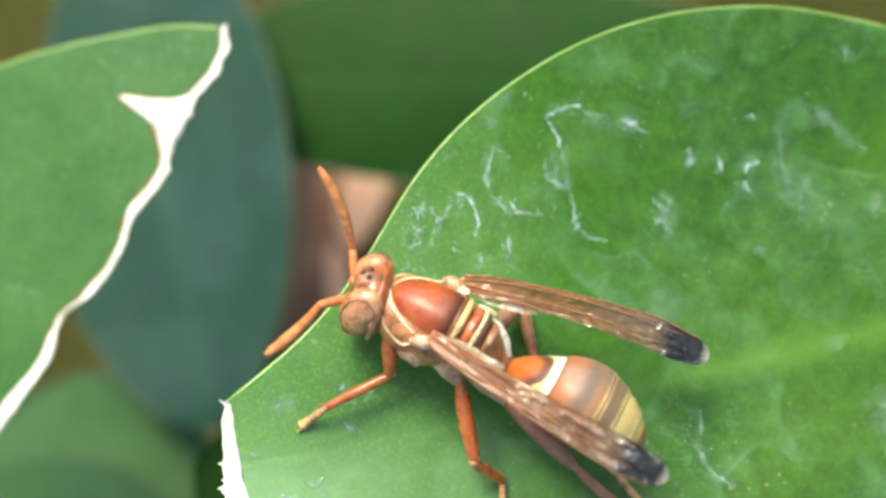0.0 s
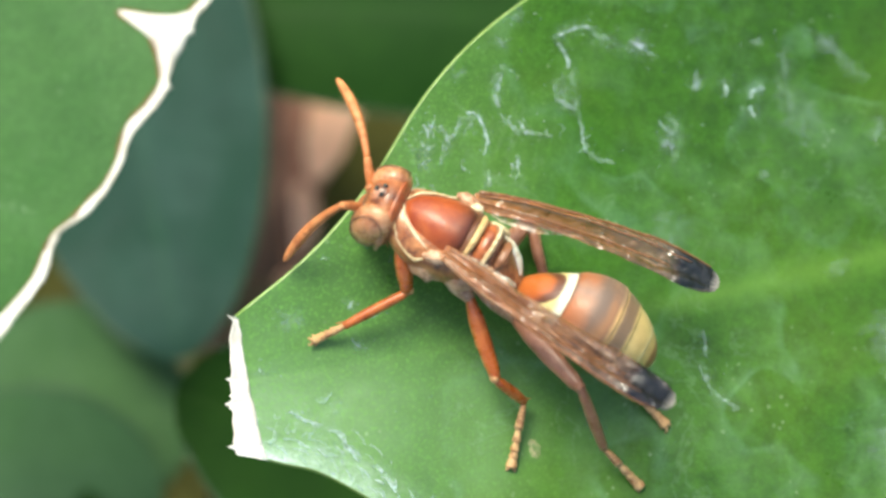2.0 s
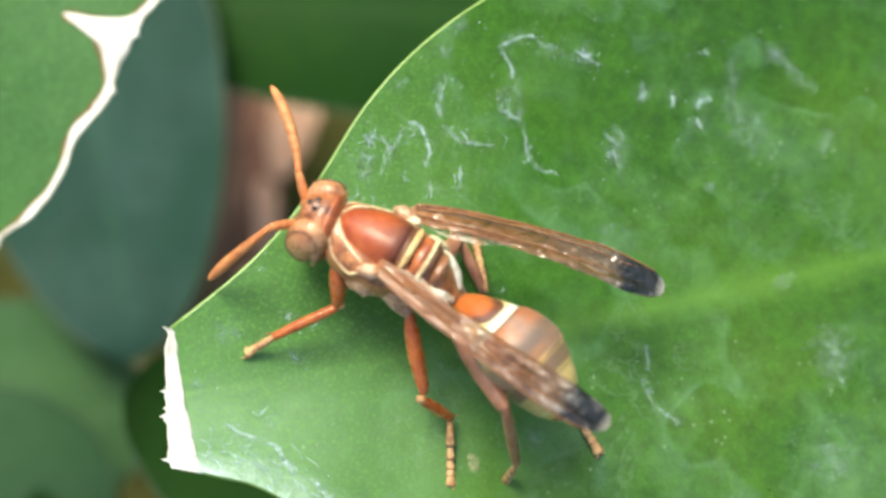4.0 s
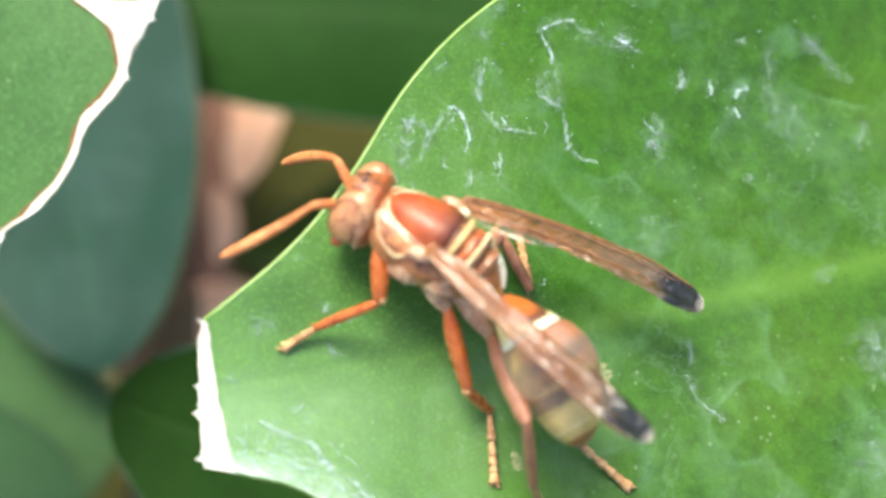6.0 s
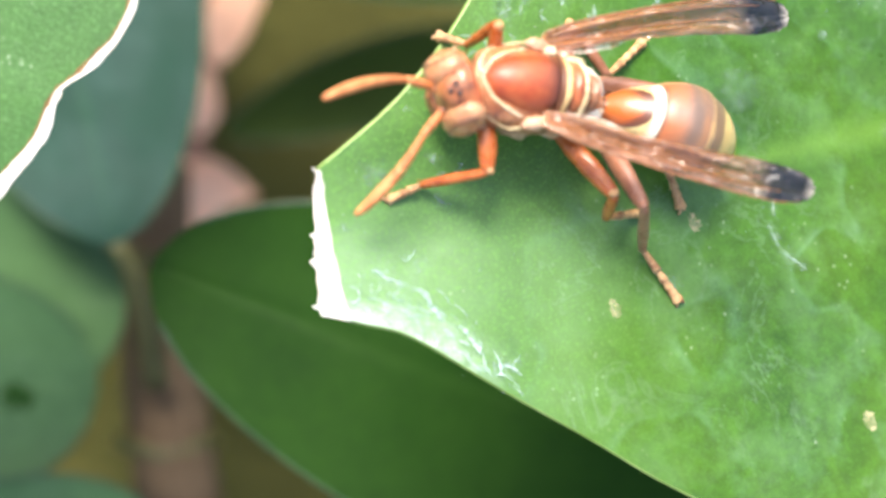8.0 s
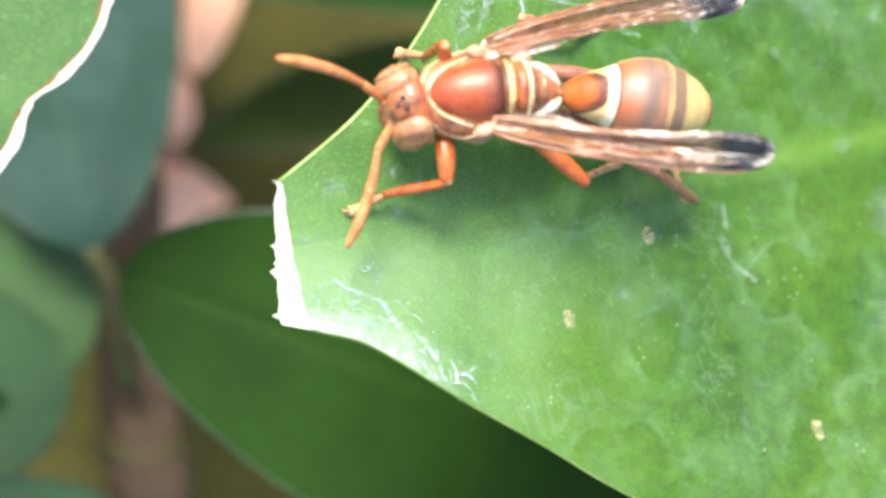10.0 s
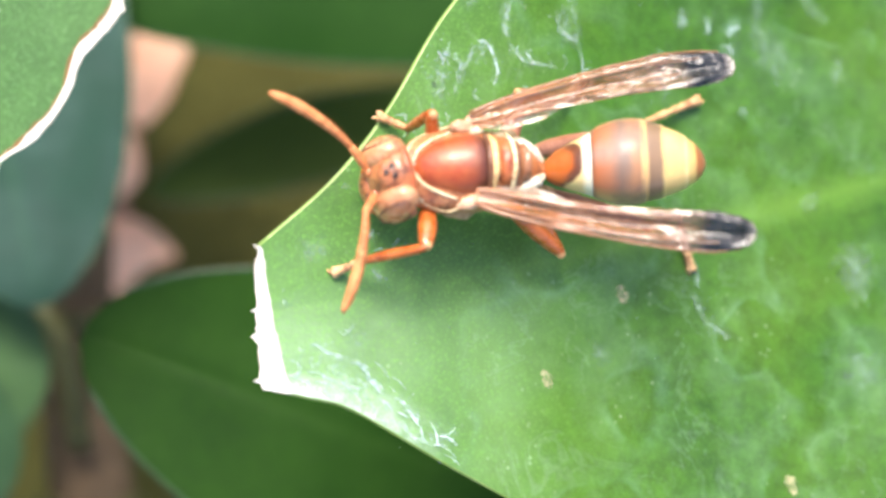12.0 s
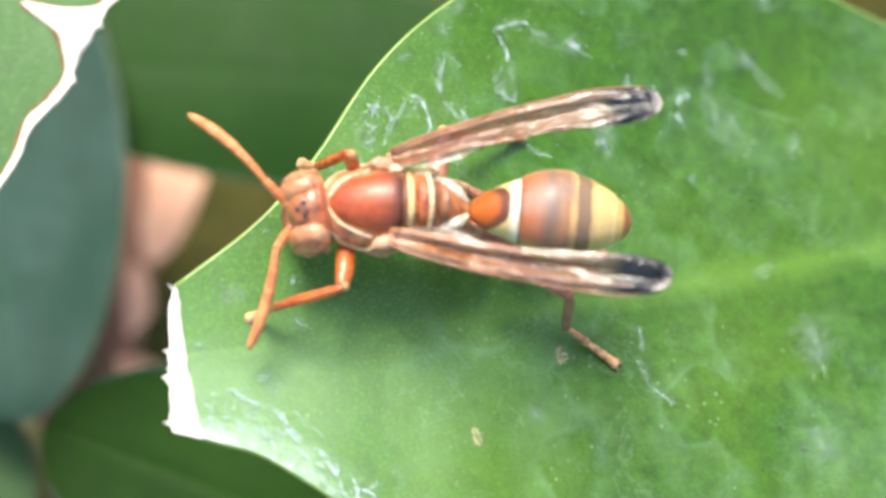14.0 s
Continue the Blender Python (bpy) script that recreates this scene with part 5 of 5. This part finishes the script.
    gait["front", "R"] = [
        (0, (3.30, -0.67, 0.71), (3.09, 0.30, -2.49), (3.88, -1.15, -2.70)),
        (0.5, (3.19, -0.59, 0.77), (3.04, 0.28, -2.46), (3.83, -1.24, -2.29)),
        (1, (3.25, -0.62, 0.74), (3.13, 0.21, -2.50), (3.91, -1.31, -2.35)),
        (1.5, (3.20, -0.47, 0.73), (3.06, 0.41, -2.50), (3.80, -1.09, -2.61)),
        (2, (3.14, -0.46, 0.77), (3.02, 0.41, -2.46), (3.88, -0.98, -2.76)),
        (2.5, (3.36, -0.61, 0.64), (3.35, 0.12, -2.62), (3.96, -1.44, -2.93)),
        (5, (3.39, -0.62, 0.62), (3.60, 0.06, -2.65), (4.26, -1.44, -2.97)),
        (5.5, (3.26, -0.64, 0.73), (3.51, 0.02, -2.54), (4.12, -1.56, -2.90)),
        (6, (3.33, -0.87, 0.73), (3.43, 0.18, -2.45), (3.98, -1.32, -2.50)),
        (6.5, (3.16, -0.79, 0.84), (3.38, 0.08, -2.39), (3.72, -1.53, -2.49)),
        (7, (2.16, -2.00, 1.31), (2.58, -1.62, -1.99), (3.98, -2.51, -2.04)),
        (7.5, (1.50, -2.78, 1.17), (2.26, -3.08, -2.08), (3.89, -3.36, -2.36)),
        (8, (1.76, -2.68, 1.18), (2.42, -2.54, -2.10), (3.52, -3.07, -2.94)),
        (10.5, (1.30, -2.37, 1.34), (2.18, -2.71, -1.87), (3.52, -3.13, -2.91)),
        (11, (1.48, -2.83, 1.15), (2.12, -3.13, -2.13), (3.67, -3.23, -2.48)),
        (11.5, (1.10, -2.70, 1.21), (2.08, -3.03, -1.97), (3.61, -3.81, -2.03)),
        (12, (1.14, -2.67, 1.23), (2.29, -2.92, -1.91), (3.74, -3.80, -2.14)),
        (12.5, (1.23, -2.59, 1.26), (2.38, -2.64, -1.88), (3.83, -3.35, -2.26)),
        (13, (1.32, -2.59, 1.26), (2.66, -2.55, -1.81), (3.98, -3.34, -2.51)),
        (13.5, (1.22, -2.66, 1.23), (2.67, -2.45, -1.78), (3.91, -3.41, -2.03)),
        (14, (1.25, -2.46, 1.31), (3.21, -2.57, -1.41), (4.12, -3.10, -2.68)),
    ]
    gait["mid", "L"] = [
        (0, (-4.74, 3.91, -4.94), (-6.22, 3.13, -7.02), (-7.69, 5.83, -8.78)),
        (0.5, (-4.84, 4.33, -4.39), (-6.41, 3.77, -6.46), (-7.26, 5.97, -9.02)),
        (1, (-4.86, 4.38, -4.30), (-6.35, 3.70, -6.40), (-7.25, 6.10, -8.78)),
        (1.5, (-4.98, 4.32, -4.24), (-6.60, 3.88, -6.30), (-7.57, 6.29, -8.78)),
        (2, (-5.39, 3.83, -4.34), (-7.09, 3.26, -6.31), (-7.93, 5.88, -8.75)),
        (2.5, (-4.66, 3.94, -4.97), (-6.16, 3.37, -7.10), (-7.26, 5.87, -9.56)),
        (5, (-4.63, 2.96, -5.63), (-6.05, 2.08, -7.70), (-7.64, 4.39, -10.15)),
        (5.5, (-5.12, 2.58, -5.44), (-6.50, 1.60, -7.50), (-7.93, 3.76, -10.28)),
        (6, (-5.07, 2.57, -5.48), (-6.32, 1.38, -7.51), (-8.35, 3.62, -9.74)),
        (6.5, (-5.11, 3.49, -4.96), (-6.57, 2.71, -7.04), (-8.05, 5.36, -9.09)),
        (7, (-4.62, 4.66, -4.13), (-6.13, 4.46, -6.32), (-6.95, 7.68, -7.98)),
        (7.5, (-4.12, 5.38, -1.58), (-4.83, 6.44, -3.92), (-7.13, 6.89, -5.93)),
        (8, (-5.05, 4.61, -0.80), (-5.54, 5.24, -3.34), (-8.20, 4.29, -5.53)),
        (10.5, (-5.59, 4.23, -3.31), (-5.47, 3.09, -5.71), (-7.79, 2.42, -8.56)),
        (11, (-5.94, 3.57, -3.68), (-5.36, 1.93, -5.70), (-7.41, 2.01, -8.52)),
        (11.5, (-5.16, 3.55, -4.87), (-4.55, 1.52, -6.49), (-7.57, 0.66, -8.22)),
        (12, (-5.22, 3.57, -4.79), (-4.55, 1.32, -6.04), (-7.48, 0.62, -8.00)),
        (12.5, (-5.51, 3.76, -4.25), (-4.74, 1.38, -5.16), (-7.74, 1.13, -6.98)),
        (13, (-4.89, 3.53, -5.12), (-4.28, 1.07, -5.94), (-6.98, 0.91, -8.38)),
        (13.5, (-4.80, 3.41, -5.28), (-4.13, 0.88, -5.76), (-6.82, 0.90, -8.00)),
        (14, (-4.77, 1.78, -5.86), (-4.34, -0.81, -6.31), (-6.74, 1.36, -7.98)),
    ]
    gait["mid", "R"] = [
        (0, (-3.23, -4.71, -2.39), (-5.34, -2.50, -3.91), (-3.60, -5.12, -3.45)),
        (0.5, (-3.36, -4.68, -2.28), (-5.47, -2.45, -3.79), (-3.70, -5.03, -3.36)),
        (1, (-3.32, -4.69, -2.37), (-5.45, -2.47, -3.85), (-3.64, -5.05, -3.43)),
        (1.5, (-3.29, -4.71, -2.69), (-5.46, -2.47, -4.09), (-3.66, -4.98, -3.83)),
        (2, (-3.14, -4.74, -2.59), (-5.37, -2.60, -4.03), (-3.50, -5.12, -3.62)),
        (2.5, (-2.78, -4.74, -3.19), (-5.08, -2.72, -4.71), (-3.42, -5.37, -4.42)),
        (5, (-2.19, -4.76, -2.82), (-4.95, -3.65, -4.50), (-2.90, -5.95, -3.75)),
        (5.5, (-2.17, -4.76, -2.52), (-4.97, -3.84, -4.25), (-2.96, -6.24, -3.48)),
        (6, (-2.37, -4.74, -2.14), (-5.20, -3.80, -3.79), (-3.01, -6.14, -2.83)),
        (6.5, (-3.27, -4.66, -2.02), (-5.95, -3.07, -3.41), (-3.83, -5.42, -2.94)),
        (7, (-4.17, -4.38, -2.11), (-6.56, -2.11, -3.04), (-4.81, -4.43, -3.38)),
        (7.5, (-2.97, -4.70, -1.97), (-5.09, -2.15, -2.82), (-6.89, -4.54, -3.48)),
        (8, (-3.28, -4.69, -3.12), (-5.65, -2.42, -4.07), (-7.74, -4.71, -4.78)),
        (10.5, (-3.12, -4.59, -3.71), (-5.61, -4.16, -6.00), (-7.95, -5.10, -8.06)),
        (11, (-3.22, -4.66, -3.34), (-5.57, -4.44, -5.81), (-7.63, -5.43, -7.98)),
        (11.5, (-3.70, -4.61, -2.61), (-5.94, -4.63, -5.19), (-7.90, -6.62, -6.89)),
        (12, (-3.67, -4.61, -2.47), (-5.81, -4.69, -5.14), (-7.83, -6.64, -6.95)),
        (12.5, (-3.63, -4.61, -2.30), (-5.64, -4.57, -5.07), (-7.98, -6.15, -6.62)),
        (13, (-3.38, -4.69, -2.74), (-5.29, -4.61, -5.58), (-7.36, -6.30, -8.00)),
        (13.5, (-3.38, -4.69, -2.48), (-5.25, -4.64, -5.34), (-7.55, -6.22, -7.45)),
        (14, (-3.14, -4.72, -3.06), (-4.97, -4.71, -5.95), (-7.31, -5.74, -8.37)),
    ]
    gait["hind", "L"] = [
        (0, (-9.45, 1.05, -6.24), (-14.04, 1.96, -7.87), (-17.35, 1.48, -8.73)),
        (0.5, (-9.88, 1.66, -5.25), (-14.20, 2.44, -7.55), (-17.00, 1.85, -9.39)),
        (1, (-9.99, 1.73, -4.91), (-14.23, 2.56, -7.34), (-16.98, 2.01, -9.13)),
        (1.5, (-10.05, 1.96, -4.51), (-13.85, 3.02, -7.51), (-16.85, 2.77, -9.45)),
        (2, (-9.58, 3.33, -2.30), (-11.87, 3.49, -6.69), (-14.45, 3.39, -9.04)),
        (2.5, (-8.37, 4.57, -1.58), (-9.29, 4.29, -6.44), (-8.72, 5.31, -9.75)),
        (5, (-9.40, 3.72, -2.67), (-10.84, 3.44, -7.40), (-10.64, 2.45, -10.05)),
        (5.5, (-9.19, 4.03, -2.78), (-10.58, 3.16, -7.45), (-10.57, 2.46, -10.36)),
        (6, (-8.53, 4.75, -2.81), (-10.13, 4.25, -7.48), (-10.67, 2.97, -10.00)),
        (6.5, (-7.76, 5.28, -2.40), (-10.18, 5.73, -6.69), (-11.23, 4.71, -9.32)),
        (7, (-6.95, 5.48, -1.57), (-8.47, 5.82, -6.27), (-11.04, 7.49, -8.30)),
        (7.5, (-6.73, 5.33, -0.97), (-8.62, 6.20, -5.47), (-11.04, 8.71, -6.29)),
        (8, (-6.54, 5.15, -0.52), (-8.15, 6.32, -5.05), (-10.57, 8.80, -5.88)),
        (10.5, (-9.43, 3.30, -4.84), (-12.28, 4.26, -8.77), (-11.21, 1.22, -9.93)),
        (11, (-9.31, 1.88, -6.25), (-13.00, 2.36, -9.51), (-16.87, 3.75, -12.67)),
        (11.5, (-9.69, 1.49, -5.74), (-13.03, 0.81, -9.34), (-15.87, 0.00, -11.54)),
        (12, (-9.87, 2.56, -4.51), (-12.29, 1.06, -8.57), (-13.06, 3.67, -10.48)),
        (12.5, (-9.67, 3.34, -3.33), (-11.48, 2.71, -7.89), (-14.59, 2.98, -9.21)),
        (13, (-8.80, 4.52, -3.16), (-8.34, 5.20, -8.04), (-10.21, 7.15, -9.88)),
        (13.5, (-9.63, 3.36, -3.79), (-9.79, 3.63, -8.73), (-11.58, 0.94, -10.14)),
        (14, (-9.21, 4.05, -3.45), (-9.09, 4.90, -8.33), (-11.73, 6.77, -9.66)),
    ]
    gait["hind", "R"] = [
        (0, (-8.58, -1.43, -2.58), (-9.88, -0.36, -5.77), (-13.59, 0.72, -7.95)),
        (0.5, (-8.62, -1.37, -2.76), (-9.98, -0.33, -5.93), (-13.48, 0.86, -8.40)),
        (1, (-8.62, -1.37, -2.75), (-10.06, -0.38, -5.90), (-13.64, 0.84, -8.19)),
        (1.5, (-8.67, -1.35, -3.01), (-10.30, -0.48, -6.10), (-13.98, 0.68, -8.37)),
        (2, (-8.67, -1.46, -2.97), (-10.35, -0.78, -6.09), (-14.30, -0.07, -7.94)),
        (2.5, (-8.73, -1.42, -3.69), (-10.41, -1.10, -6.86), (-13.96, -0.11, -9.35)),
        (5, (-8.36, -0.09, -4.57), (-10.06, -1.58, -7.37), (-13.50, -0.24, -9.59)),
        (5.5, (-8.19, 0.17, -4.82), (-10.10, -1.02, -7.63), (-13.82, -0.42, -9.80)),
        (6, (-7.97, 0.58, -4.84), (-10.15, 0.07, -7.66), (-14.28, -0.13, -9.32)),
        (6.5, (-7.67, 1.20, -4.06), (-9.71, 1.40, -7.02), (-13.83, 1.68, -8.40)),
        (7, (-8.02, 0.50, -2.66), (-9.87, 1.42, -5.61), (-12.88, 4.22, -7.50)),
        (7.5, (-7.75, -0.27, -1.31), (-9.03, 0.90, -4.46), (-11.85, 4.16, -5.57)),
        (8, (-7.71, -0.90, -0.98), (-8.43, 0.06, -4.38), (-10.44, 3.65, -5.73)),
        (10.5, (-8.32, -0.38, -5.11), (-9.88, 1.80, -7.53), (-11.37, -0.49, -9.93)),
        (11, (-8.33, -0.53, -5.24), (-10.22, -0.27, -8.29), (-11.89, 0.08, -10.47)),
        (11.5, (-8.00, -1.33, -6.22), (-11.37, -1.55, -7.49), (-19.36, -1.31, -12.80)),
        (12, (-7.80, -2.98, -6.24), (-10.84, -4.08, -7.83), (-16.46, -6.69, -10.84)),
        (12.5, (-8.44, -0.08, -3.68), (-10.70, -0.39, -6.47), (-12.44, -0.85, -8.53)),
        (13, (-6.99, -0.90, -7.26), (-10.35, -0.31, -6.09), (-10.66, -1.52, -9.96)),
        (13.5, (-7.11, -1.01, -7.19), (-10.30, -0.25, -5.69), (-10.77, -1.27, -9.60)),
        (14, (-7.92, 0.39, -5.28), (-9.37, -1.49, -7.99), (-10.98, 0.23, -9.93)),
    ]
    for key, joints in gait.items():
        hip = Vector(HIPS[key][0])
        rows = {"femur": [], "knee": [], "tibia": [], "tarsus": []}
        for t, knee, ankle, foot in joints:
            knee, ankle, foot = Vector(knee), Vector(ankle), Vector(foot)
            up = (knee - hip.lerp(ankle, 0.5)).normalized()
            rows["femur"].append((t, aim(hip, knee - hip, up)))
            rows["knee"].append((t, aim(knee, knee - hip, up)))
            rows["tibia"].append((t, aim(knee, ankle - knee, up)))
            rows["tarsus"].append((t, aim(ankle, foot - ankle, up)))
        for name, r in rows.items():
            walk(child(legs[key], name), r)


SWAYING = plant()
stems_and_litter()
ground()
WASP = make_wasp()
motions()
